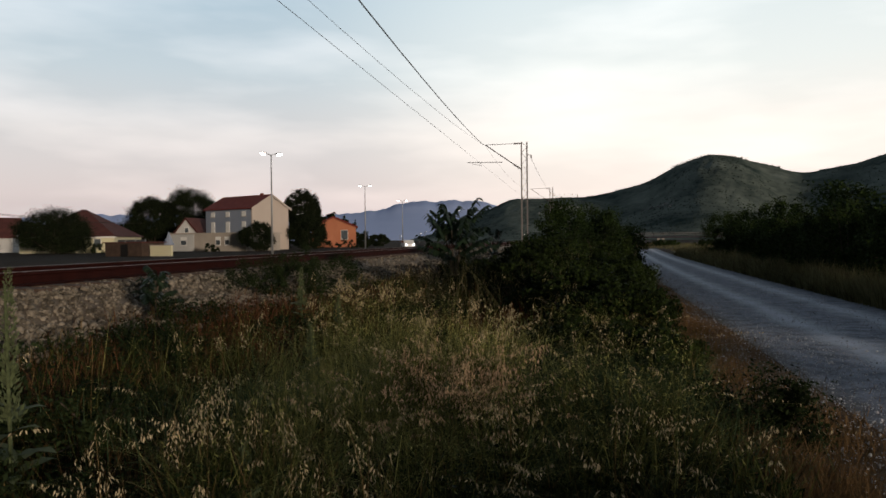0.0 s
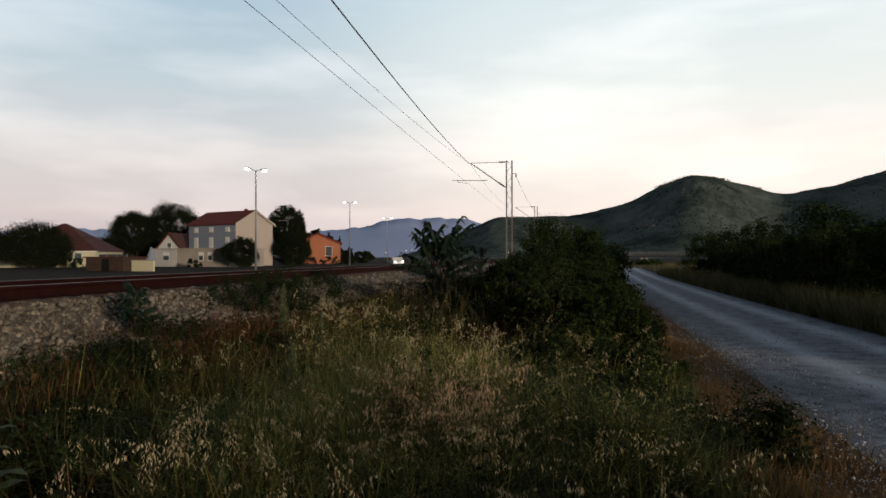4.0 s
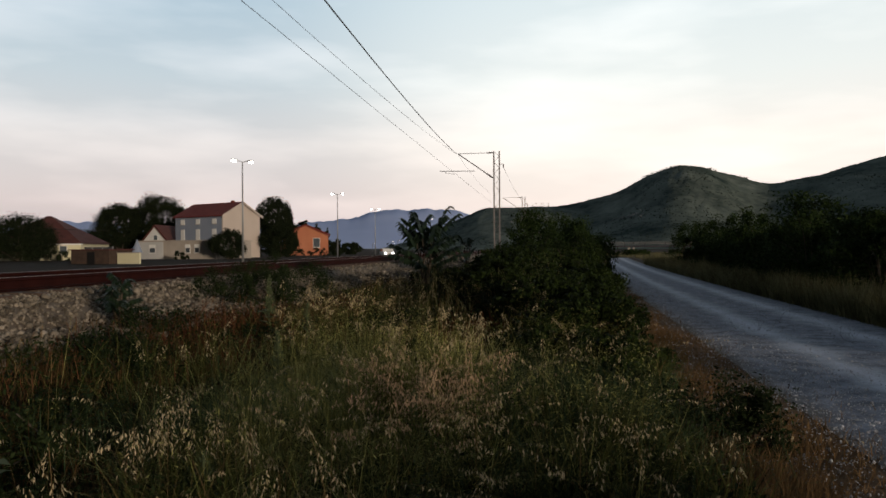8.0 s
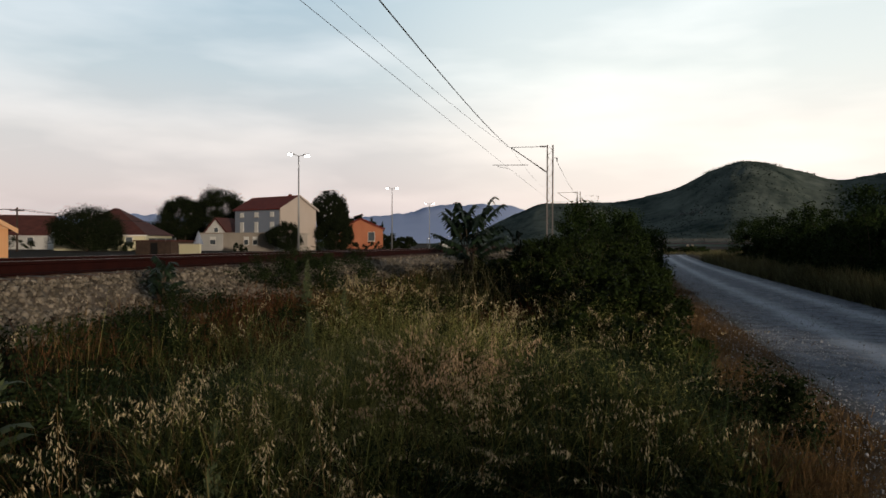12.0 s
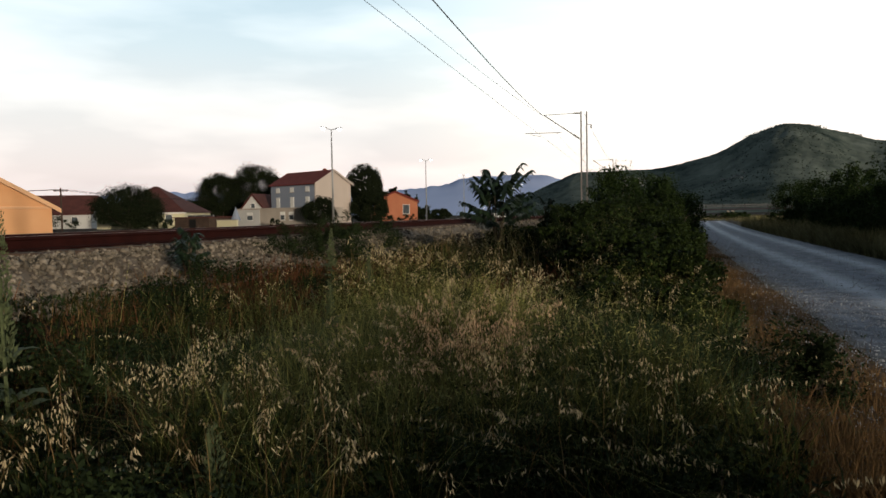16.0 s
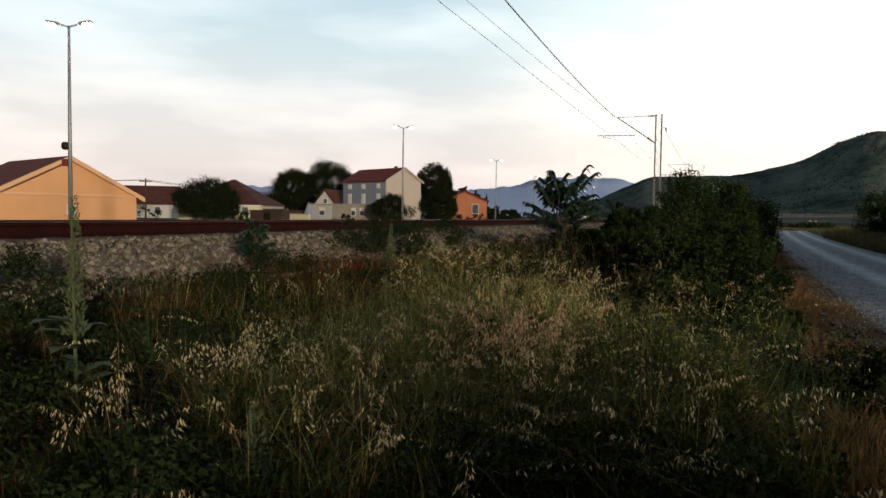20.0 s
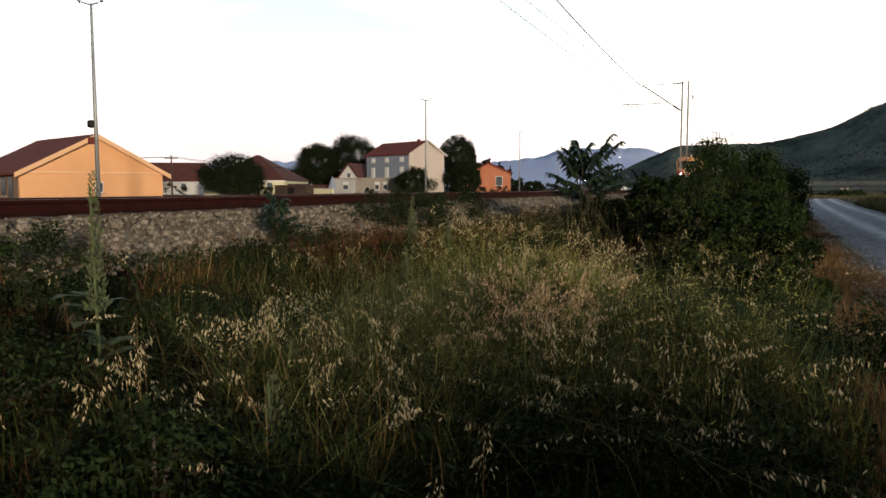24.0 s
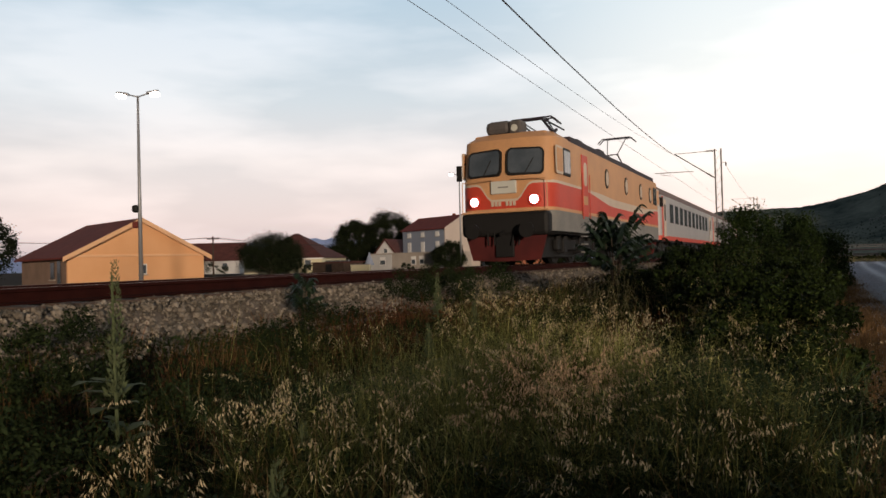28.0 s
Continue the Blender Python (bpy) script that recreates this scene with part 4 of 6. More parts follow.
    for k, (x, y, h, r) in enumerate(((-58.0, 150.0, 8.6, 3.0), (-54.6, 152.0, 7.2, 2.8), (-51.5, 154.0, 4.6, 2.6), (-48.5, 157.0, 3.2, 2.4), (-45.5, 160.0, 2.4, 2.2))):
        tree("garden_tree", x, y, h, r, 0.2, 6000, 0.34, "leaf_tree", "dark dense tree beside the terracotta house", 240 + k, low=0.0)
    tree("garden_tree", -62.5, 38.5, 6.2, 3.0, 0.2, 16000, 0.17, "leaf_tree", "dark garden tree behind the orange house", 208, low=0.05)
    for k, (x, y, r, h) in enumerate(((-47.5, 128.0, 2.2, 1.9), (-43.6, 130.0, 2.0, 1.5), (-50.5, 124.0, 2.0, 2.2), (-40.0, 126.0, 1.8, 1.2), (-62.5, 84.0, 1.6, 1.5), (-57.5, 82.5, 1.3, 1.2), (-78.0, 82.0, 2.6, 2.2), (-49.5, 91.0, 1.3, 1.1))):
        bush("garden_shrub", x, y, r, r * 0.8, h, 3500, 0.15, "leaf_tree", "dark low garden shrub before the houses", 640 + k, 6, 0.14, "garden shrubs")
    for k in range(3):
        tree("cypress", -52.5 + 1.6 * k, 149.0 + 2 * k, 7.6 - 0.7 * k, 0.7, 0.15, 1800, 0.3, "leaf_tree", "slim dark cypress beside the lamps", 210 + k, low=0.02)
    for k in range(7):
        tree("broadleaved_tree", -150 + 12 * k + 3 * math.sin(k), 150 + 4 * k, 4.5 + 1.2 * math.sin(k * 2.3), 5.0, 0.3, 1500, 0.8, "leaf_tree", "low dark trees on the village edge", 220 + k, low=0.0)


vegetation()


def ailanthus(name, x, y, h, spread, fronds, seed, label, z=None):
    """Sapling whose long feathered leaves rise like a vase and arch over at the tips."""
    rng = np.random.default_rng(seed)
    z = float(ground_z(x, y)) if z is None else z
    e = empty(name, x, y, z)
    bm = bmesh.new()
    stems = []
    for k in range(6):
        a = k * 1.05 + 0.4
        top = Vector((math.cos(a) * spread * 0.2, math.sin(a) * spread * 0.2, h * (0.62 if k else 0.7)))
        mid = top * 0.55
        tube(bm, (0, 0, -0.05), mid, 0.02, 0.014, 6)
        tube(bm, mid, top, 0.014, 0.008, 6)
        stems.append(top)
    part("trunk", bm, "bark", e)
    for k in range(fronds):
        st = stems[k % 6]
        t = 0.45 + 0.55 * (k + rng.random()) / fronds
        base = np.array(st) * t
        a = 2.4 * k + rng.normal(0, 0.25)
        L = spread * rng.uniform(0.75, 1.1) * (1.1 - 0.3 * t)
        el = radians(24 + 50 * (t - 0.45) / 0.55 + rng.normal(0, 5))
        droop = rng.uniform(0.10, 0.26)
        out = np.array([math.cos(a), math.sin(a), 0.0])
        side = np.array([-math.sin(a), math.cos(a), 0.0])
        m = 12
        s = np.linspace(0.22, 1, m)

        def axis(s):
            return base[None] + out * (L * math.cos(el) * s + 0.12 * L * s ** 3)[:, None] + np.array([0, 0, 1.0]) * (L * (math.sin(el) * s - droop * s ** 3))[:, None]
        R = axis(s)
        Vs, Fs = [], []
        for q in range(m):
            for sg in (-1, 1):
                c = R[q]
                ln = 0.18 * (spread / 0.9) ** 0.5 * (1 - 0.6 * abs(s[q] - 0.55)) * rng.uniform(0.85, 1.15)
                d = unit(side * sg * 0.8 + out * 0.5 + np.array([0, 0, -0.6 + 0.2 * rng.normal()]))
                w = unit(np.cross(d, [0.3 * rng.normal(), 0.3 * rng.normal(), 1.0])) * ln * 0.25
                n0 = len(Vs)
                Vs += [c, c + d * ln * 0.25 + w, c + d * ln * 0.6 + w * 0.8, c + d * ln - [0, 0, 0.12 * ln], c + d * ln * 0.6 - w * 0.8, c + d * ln * 0.25 - w]
                Fs += [[n0, n0 + 1, n0 + 5], [n0 + 1, n0 + 2, n0 + 4], [n0 + 1, n0 + 4, n0 + 5], [n0 + 2, n0 + 3, n0 + 4]]
        R = axis(np.linspace(0, 1, 8))
        for q in range(7):
            n0 = len(Vs)
            w = side * 0.007
            Vs += [R[q] - w, R[q] + w, R[q + 1] + w * 0.8, R[q + 1] - w * 0.8]
            Fs += [[n0, n0 + 1, n0 + 2], [n0, n0 + 2, n0 + 3]]
        obj_np("frond", np.array(Vs), np.array(Fs), "leaf_sapling", e)
    return tagged(e, label, "sapling")


ailanthus("sapling_tree", -2.62, 14.5, 2.0, 0.98, 30, 5, "young tree with long feathered drooping leaves beside the track", z=0.4)
ailanthus("sapling_tree", -2.9, 24.0, 2.2, 0.6, 10, 6, "thin young tree with few feathered leaves", z=0.2)
ailanthus("sapling_tree", -5.0, 7.7, 0.85, 0.3, 15, 7, "small dark sapling growing at the ballast's foot", z=0.45)


# ---- train ----
def outline(L, hw, nose):
    """Half the plan of a body from the front's middle to the rear's middle."""
    bow = ((0, 0), (0.1, 0), (0.2, 0.002), (0.28, 0.005), (0.36, 0.01), (0.44, 0.016), (0.52, 0.026), (0.6, 0.04), (0.68, 0.062), (0.75, 0.088), (0.81, 0.12), (0.86, 0.16), (0.91, 0.225), (0.95, 0.32), (0.98, 0.45), (1.0, 0.64), (1.0, 0.85))
    f = [(hw * u, v * nose) for u, v in bow]
    mid = [(hw, 0.85 * nose + (L - 1.7 * nose) * k / 24) for k in range(1, 24)]
    return f + mid + [(x, L - y) for x, y in reversed(f)]


def shell(L, hw, nose, lo, hi, rake=0.0, n=1, inset_lo=0.0, inset_hi=0.0):
    """A band of body side between heights lo(y, x) and hi(y, x), all round."""
    half = outline(L, hw, nose)
    ring = half + [(-x, y) for x, y in reversed(half[1:-1])]
    V, F = [], []
    for x, y in ring:
        a, b = lo(y, x), hi(y, x)
        for k in range(n + 1):
            z = a + (b - a) * k / n
            ins = inset_lo + (inset_hi - inset_lo) * k / n
            lean = rake * max(0.0, z - 2.45)
            yy = y + (lean if y < 1.2 else (-lean if y > L - 1.2 else 0))
            yy = yy + (ins if y < 0.5 else (-ins if y > L - 0.5 else 0))
            V.append((x * (1 - ins / hw), yy, z))
    m = len(ring)
    for i in range(m):
        j = (i + 1) % m
        for k in range(n):
            F.append((i * (n + 1) + k, j * (n + 1) + k, j * (n + 1) + k + 1, i * (n + 1) + k + 1))
    return np.array(V), np.array(F)


def wheelset(parent, y):
    bm = bmesh.new()
    for sx in (-0.76, 0.76):
        tube(bm, (sx - 0.06, 0, 0), (sx + 0.06, 0, 0), 0.6, seg=24)
        tube(bm, (sx - 0.05 * (1 if sx > 0 else -1) - 0.02, 0, 0), (sx - 0.05 * (1 if sx > 0 else -1) + 0.02, 0, 0), 0.63, seg=24)
        for k in range(6):
            a = k * math.pi / 3
            box(bm, -0.075, -0.04, 0.2, 0.075, 0.04, 0.5, m=Matrix.Translation((sx, 0, 0)) @ Matrix.Rotation(a, 4, "X"))
    tube(bm, (-0.76, 0, 0), (0.76, 0, 0), 0.09, seg=10)
    w = part("wheelset", bm, "black", parent)
    w.location = (0, y, 0.62)
    return w


def bogie(parent, y, axles, gap):
    bm = bmesh.new()
    half = gap * (axles - 1) / 2
    for sx in (-1.05, 1.05):
        box(bm, sx - 0.08, y - half - 0.7, 0.45, sx + 0.08, y + half + 0.7, 0.8, bevel=0.03)
        for k in range(axles):
            yy = y - half + k * gap
            box(bm, sx - 0.16, yy - 0.22, 0.35, sx + 0.16, yy + 0.22, 0.82, bevel=0.04)
            for d in (-0.4, 0.4):
                tube(bm, (sx, yy + d, 0.55), (sx, yy + d, 0.95), 0.11, seg=10)
    part("bogie", bm, "black", parent)
    return [wheelset(parent, y - half + k * gap) for k in range(axles)]


def pantograph(parent, y, up, flip=1):
    bm = bmesh.new()
    for sx in (-0.55, 0.55):
        box(bm, sx - 0.04, y - 0.9, 4.12, sx + 0.04, y + 0.9, 4.2)
    for d in (-0.8, 0.8):
        box(bm, -0.6, y + d - 0.04, 4.12, 0.6, y + d + 0.04, 4.2)
    e = part("pantograph", bm, "roof_dark", parent)
    for sx in (-0.5, 0.5):
        for d in (-0.8, 0.8):
            tubepart("insulator", (sx, y + d, 3.86), (sx, y + d, 4.13), 0.07, "insulator", e)
    bm = bmesh.new()
    if not up:
        for sx in (-0.5, 0.5):
            tube(bm, (sx, y + 0.6, 4.2), (sx * 0.9, y - 1.2, 4.72), 0.05, seg=6)
            tube(bm, (sx * 0.9, y - 1.2, 4.72), (sx * 1.2, y + 0.9, 4.62), 0.035, seg=6)
            tube(bm, (sx, y - 0.4, 4.2), (sx, y + 0.3, 4.55), 0.06, seg=6)
        box(bm, -0.45, y - 0.35, 4.16, 0.45, y + 0.25, 4.42, bevel=0.05)
        tube(bm, (-0.45, y - 1.2, 4.72), (0.45, y - 1.2, 4.72), 0.04, seg=6)
    k = Vector((0, y + 1.15 * flip * (0.75 if up else 1.0), 5.0 if up else 4.5))
    head = Vector((0, y - 0.25 * flip * (1 if up else 3), 5.95 if up else 4.78))
    for sx in (-0.42, 0.42):
        tube(bm, (sx, y - 0.5 * flip, 4.2), (sx * 0.6, k.y, k.z), 0.035, seg=6)
        tube(bm, (sx * 0.6, k.y, k.z), (sx * 1.1, head.y, head.z), 0.025, seg=6)
    tube(bm, (-0.3, k.y, k.z), (0.3, k.y, k.z), 0.03, seg=6)
    part("arm", bm, "roof_dark", e)
    bm = bmesh.new()
    for d in (-0.18, 0.18):
        pts = [Vector((-0.95, head.y + d, head.z - 0.22)), Vector((-0.7, head.y + d, head.z + 0.02)), Vector((0.7, head.y + d, head.z + 0.02)), Vector((0.95, head.y + d, head.z - 0.22))]
        for a, b in zip(pts, pts[1:]):
            tube(bm, a, b, 0.028, seg=6)
    tube(bm, (-0.5, head.y - 0.2, head.z - 0.03), (-0.5, head.y + 0.2, head.z - 0.03), 0.02, seg=6)
    tube(bm, (0.5, head.y - 0.2, head.z - 0.03), (0.5, head.y + 0.2, head.z - 0.03), 0.02, seg=6)
    part("collector_head", bm, "roof_dark", e)


def rounded(bm, x0, z0, x1, z1, y, d, r, m=None, seg=5):
    """Upright rounded plate between y and y + d."""
    pts = []
    for cx, cz, a0 in ((x1 - r, z1 - r, 0), (x0 + r, z1 - r, 90), (x0 + r, z0 + r, 180), (x1 - r, z0 + r, 270)):
        for k in range(seg + 1):
            a = radians(a0 + 90 * k / seg)
            pts.append((cx + r * math.cos(a), cz + r * math.sin(a)))
    n0 = set(bm.verts)
    prism(bm, pts, "y", y, y + d)
    if m is not None:
        bmesh.ops.transform(bm, matrix=m, verts=[v for v in bm.verts if v not in n0])


def locomotive():
    e = empty("locomotive")
    L, hw = 18.9, 1.55

    def wave(y, x):
        """Top of the red band."""
        if y < 0.3 or y > L - 0.3:
            u = abs(x) / hw
            return 1.98 + 0.52 * float(smooth01(0.26, 0.58, u))
        s = float(smooth01(3.6, 8.2, y)) * float(smooth01(18.2, 13.5, y))
        return 2.50 - 0.34 * s

    def wave2(y, x):
        s = float(smooth01(4.0, 7.5, y)) * float(smooth01(18.4, 12.5, y))
        return wave(y, x) + (0.07 if y < 0.3 or y > L - 0.3 else 0.09) + 0.22 * s

    bands = (("skirt", "loco_grey", lambda y, x: 1.02, lambda y, x: 1.66), ("waist_line", "loco_yellow", lambda y, x: 1.66, lambda y, x: 1.76), ("red_band", "loco_red", lambda y, x: 1.76, wave),
             ("cream_stripe", "loco_cream", wave, wave2), ("upper_body", "loco_yellow", wave2, lambda y, x: 3.72))
    body = None
    for nm, mt, lo, hi in bands:
        V, F = shell(L, hw, 1.0, lo, hi, rake=0.2, n=2)
        o = obj_np(nm, V, F, mt, e, smooth=False)
    V, F = shell(L, hw, 1.0, lambda y, x: 3.72, lambda y, x: 3.95, rake=0.2, n=3, inset_lo=0.0, inset_hi=0.28)
    obj_np("roof_edge", V, F, "loco_yellow", e)
    boxpart("cab_roof", (-1.22, 0.62, 3.6, 1.22, 2.1, 3.955), "loco_yellow", e, bevel=0.08)
    boxpart("cab_roof", (-1.22, L - 2.1, 3.6, 1.22, L - 0.62, 3.955), "loco_yellow", e, bevel=0.08)
    boxpart("roof", (-1.24, 2.1, 3.5, 1.24, L - 2.1, 3.96), "roof_dark", e, bevel=0.06)
    boxpart("roof_gutter", (1.22, 2.2, 3.70, 1.53, L - 1.6, 3.94), "roof_dark", e, bevel=0.03)
    boxpart("roof_gutter", (-1.53, 2.2, 3.70, -1.22, L - 1.6, 3.94), "roof_dark", e, bevel=0.03)
    boxpart("floor", (-1.4, 0.3, 0.95, 1.4, L - 0.3, 1.1), "black", e)
    for end, yy, sg in (("front", 0.0, 1), ("rear", L, -1)):
        lean = pose(0, yy, 0) @ Matrix.Rotation(0 if sg > 0 else math.pi, 4, "Z") @ pose(0, 0.03, 2.45, 0, 0, 0) @ Matrix.Rotation(-math.atan(0.2), 4, "X") @ pose(0, 0, -2.45)
        for x0, x1 in ((-1.26, -0.09), (0.09, 1.26)):
            xc, turn = (x0 + x1) / 2, 7.5 if x0 > 0 else -7.5
            lay = lean @ pose(xc, 0.0, 0, 0, 0, turn) @ pose(-xc, 0, 0)
            bm = bmesh.new()
            rounded(bm, x0, 2.76, x1, 3.44, -0.055, 0.10, 0.15, lay)
            fr = part("windscreen_frame", bm, "black", e)
            bm = bmesh.new()
            rounded(bm, x0 + 0.05, 2.81, x1 - 0.05, 3.39, -0.068, 0.03, 0.12, lay)
            pane = part("windscreen", bm, "cab_glass", fr)
            bm = bmesh.new()
            tube(bm, lay @ Vector((xc, -0.085, 2.78)), lay @ Vector((xc + 0.26, -0.085, 3.16)), 0.012, seg=5)
            part("wiper", bm, "black", fr)
        flip = pose(0, yy, 0) @ Matrix.Rotation(0 if sg > 0 else math.pi, 4, "Z")
        for sx in (-0.99, 0.99):
            bm = bmesh.new()
            tube(bm, flip @ Vector((sx, 0.16, 2.0)), flip @ Vector((sx, -0.03, 2.0)), 0.19, seg=20)
            h = part("headlamp", bm, "loco_red", e)
            bm = bmesh.new()
            tube(bm, flip @ Vector((sx, -0.02, 2.0)), flip @ Vector((sx, -0.05, 2.0)), 0.13, seg=20)
            part("lens", bm, "headglow" if sg > 0 else "window", h, "glowing violet-white lens" if sg > 0 else "")
        bm = bmesh.new()
        box(bm, -0.42, -0.05, 2.22, 0.42, 0.03, 2.62, bevel=0.02, m=flip)
        pl = part("destination_board", bm, "plate", e)
        bm = bmesh.new()
        box(bm, -0.18, -0.058, 2.40, 0.16, -0.045, 2.44, m=flip)
        part("writing", bm, "loco_grey", pl)
        for k in range(7):
            if k != 3:
                bm = bmesh.new()
                box(bm, -0.42 + 0.12 * k, -0.03, 1.84, -0.34 + 0.12 * k, 0.0, 1.98, m=flip)
                part("number_bar", bm, "loco_cream", e)
        bm = bmesh.new()
        box(bm, -1.44, -0.10, 0.90, 1.44, 0.75, 1.655, bevel=0.12, m=flip)
        part("buffer_beam", bm, "black", e)
        bm = bmesh.new()
        box(bm, -1.40, -0.14, 1.63, 1.40, 0.16, 1.69, bevel=0.02, m=flip)
        part("step_ledge", bm, "loco_yellow", e)
        for sx in (-0.88, 0.88):
            bm = bmesh.new()
            tube(bm, flip @ Vector((sx, 0.0, 1.06)), flip @ Vector((sx, -0.45, 1.06)), 0.12, seg=12)
            b = part("buffer", bm, "black", e)
            bm = bmesh.new()
            tube(bm, flip @ Vector((sx, -0.45, 1.06)), flip @ Vector((sx, -0.52, 1.06)), 0.24, seg=18)
            part("buffer_head", bm, "black", b)
        bm = bmesh.new()
        prism(bm, [(-1.35, 0.98), (1.35, 0.98), (1.12, 0.16), (0.2, 0.12), (-0.2, 0.12), (-1.12, 0.16)], "y", 0.05, 0.12)
        bmesh.ops.transform(bm, matrix=flip, verts=bm.verts)
        part("plough", bm, "plough", e)
        bm = bmesh.new()
        tube(bm, flip @ Vector((0, -0.02, 1.05)), flip @ Vector((0, -0.35, 0.95)), 0.06, seg=8)
        for xh in (-0.55, -0.32, 0.32, 0.55):
            tube(bm, flip @ Vector((xh, -0.08, 1.0)), flip @ Vector((xh * 0.9, -0.16, 0.62)), 0.028, seg=6)
        box(bm, -0.3, -0.05, 0.25, 0.3, 0.03, 0.95, bevel=0.02, m=flip)
        part("coupler", bm, "black", e)
        bm = bmesh.new()
        box(bm, -0.85, 0.6, 3.94, 0.05, 1.2, 4.40, bevel=0.18, m=flip)
        ac = part("roof_unit", bm, "unit_grey", e)
        bm = bmesh.new()
        box(bm, 0.0, 0.55, 3.88, 0.42, 1.15, 4.36, bevel=0.08, m=flip)
        hl = part("roof_lamp_box", bm, "unit_grey", e)
        bm = bmesh.new()
        tube(bm, flip @ Vector((0.2, 0.57, 4.1)), flip @ Vector((0.2, 0.51, 4.1)), 0.11, seg=14)
        part("lens", bm, "plate", hl)
        for sx in (-1,):
            bm = bmesh.new()
            box(bm, sx * 1.72 - 0.09, 0.42, 2.75, sx * 1.72 + 0.09, 0.5, 3.15, bevel=0.02, m=flip)
            mr = part("mirror", bm, "black", e)
            bm = bmesh.new()
            tube(bm, flip @ Vector((sx * 1.48, 0.5, 3.2)), flip @ Vector((sx * 1.72, 0.46, 3.1)), 0.015, seg=5)
            part("mirror_arm", bm, "black", mr)
        for sx in (-1, 1):
            bm = bmesh.new()
            tube(bm, flip @ Vector((sx * 1.4, -0.03, 1.7)), flip @ Vector((sx * 1.4, -0.03, 2.6)), 0.016, seg=5)
            tube(bm, flip @ Vector((sx * 1.4, -0.03, 2.62)), flip @ Vector((sx * 0.3, -0.06, 2.66)), 0.016, seg=5)
            part("handrail", bm, "loco_yellow", e)
    for sx in (-1, 1):
        xo = sx * hw
        for k, (y0, y1) in enumerate(((0.4, 1.12), (1.14, 1.95), (L - 1.95, L - 1.14), (L - 1.12, L - 0.4))):
            bm = bmesh.new()
            rounded(bm, y0, 2.78, y1, 3.46, 0, 0.03, 0.08)
            bmesh.ops.transform(bm, matrix=Matrix.Translation((xo + (0.0 if sx > 0 else -0.03) + sx * 0.01, 0, 0)) @ Matrix(((0, 1, 0, 0), (1, 0, 0, 0), (0, 0, 1, 0), (0, 0, 0, 1))), verts=bm.verts)
            w = part("cab_window", bm, "black" if k in (1, 2) else "loco_cream", e)
            boxpart("cab_pane", (min(xo, xo + sx * 0.05), y0 + 0.07, 2.85, max(xo, xo + sx * 0.05), y1 - 0.07, 3.4), "window" if k in (1, 2) else "loco_yellow", w)
        for yd in (3.35,):
            d = boxpart("cab_door", (min(xo - sx * 0.02, xo + sx * 0.03), yd, 1.6, max(xo - sx * 0.02, xo + sx * 0.03), yd + 0.75, 3.5), "loco_red", e, bevel=0.01)
            boxpart("door_panel", (min(xo, xo + sx * 0.037), yd + 0.1, 2.0, max(xo, xo + sx * 0.037), yd + 0.65, 2.3), "loco_yellow", d)
            bm = bmesh.new()
            rounded(bm, yd + 0.2, 2.65, yd + 0.55, 3.3, 0, 0.02, 0.15)
            bmesh.ops.transform(bm, matrix=Matrix.Translation((xo + (0.03 if sx > 0 else -0.05), 0, 0)) @ Matrix(((0, 1, 0, 0), (1, 0, 0, 0), (0, 0, 1, 0), (0, 0, 0, 1))), verts=bm.verts)
            part("door_window", bm, "loco_cream", d)
            for dy in (-0.08, 0.83):
                tubepart("grab_rail", (xo + sx * 0.07, yd + dy, 1.5), (xo + sx * 0.07, yd + dy, 3.0), 0.018, "loco_red", d, seg=5)
        for yp in (7.0, 10.5, 13.7, 16.1):
            bm = bmesh.new()
            tube(bm, (xo - sx * 0.02, yp, 3.1), (xo + sx * 0.03, yp, 3.1), 0.29, seg=22)
            p = part("porthole", bm, "black", e)
            bm = bmesh.new()
            tube(bm, (xo, yp, 3.1), (xo + sx * 0.04, yp, 3.1), 0.22, seg=22)
            part("pane", bm, "loco_cream", p)
        for k in range(3):
            boxpart("step", (min(xo - sx * 0.1, xo + sx * 0.02), 3.45, 0.35 + 0.27 * k, max(xo - sx * 0.1, xo + sx * 0.02), 3.95, 0.39 + 0.27 * k), "loco_grey", e)
        boxpart("side_tank", (min(xo - sx * 0.35, xo - sx * 0.05), 8.0, 0.5, max(xo - sx * 0.35, xo - sx * 0.05), 10.9, 1.0), "black", e, bevel=0.04)
    boxpart("underframe", (-0.95, 0.5, 0.2, 0.95, L - 1.2, 0.98), "black", e, bevel=0.04)
    for k in range(9):
        boxpart("roof_vent", (-0.7, 5.2 + 0.95 * k, 3.86, 0.7, 5.85 + 0.95 * k, 4.02 + 0.12 * (k % 3 == 1)), "roof_dark", e, bevel=0.04)
    for k in range(6):
        tubepart("roof_insulator", (0.85 * (-1) ** k, 4.6 + 1.9 * k, 3.86), (0.85 * (-1) ** k, 4.6 + 1.9 * k, 4.2), 0.07, "insulator", e)
    tubepart("roof_busbar", (0.85, 4.0, 4.2), (0.85, L - 4.0, 4.2), 0.025, "roof_dark", e, seg=6)
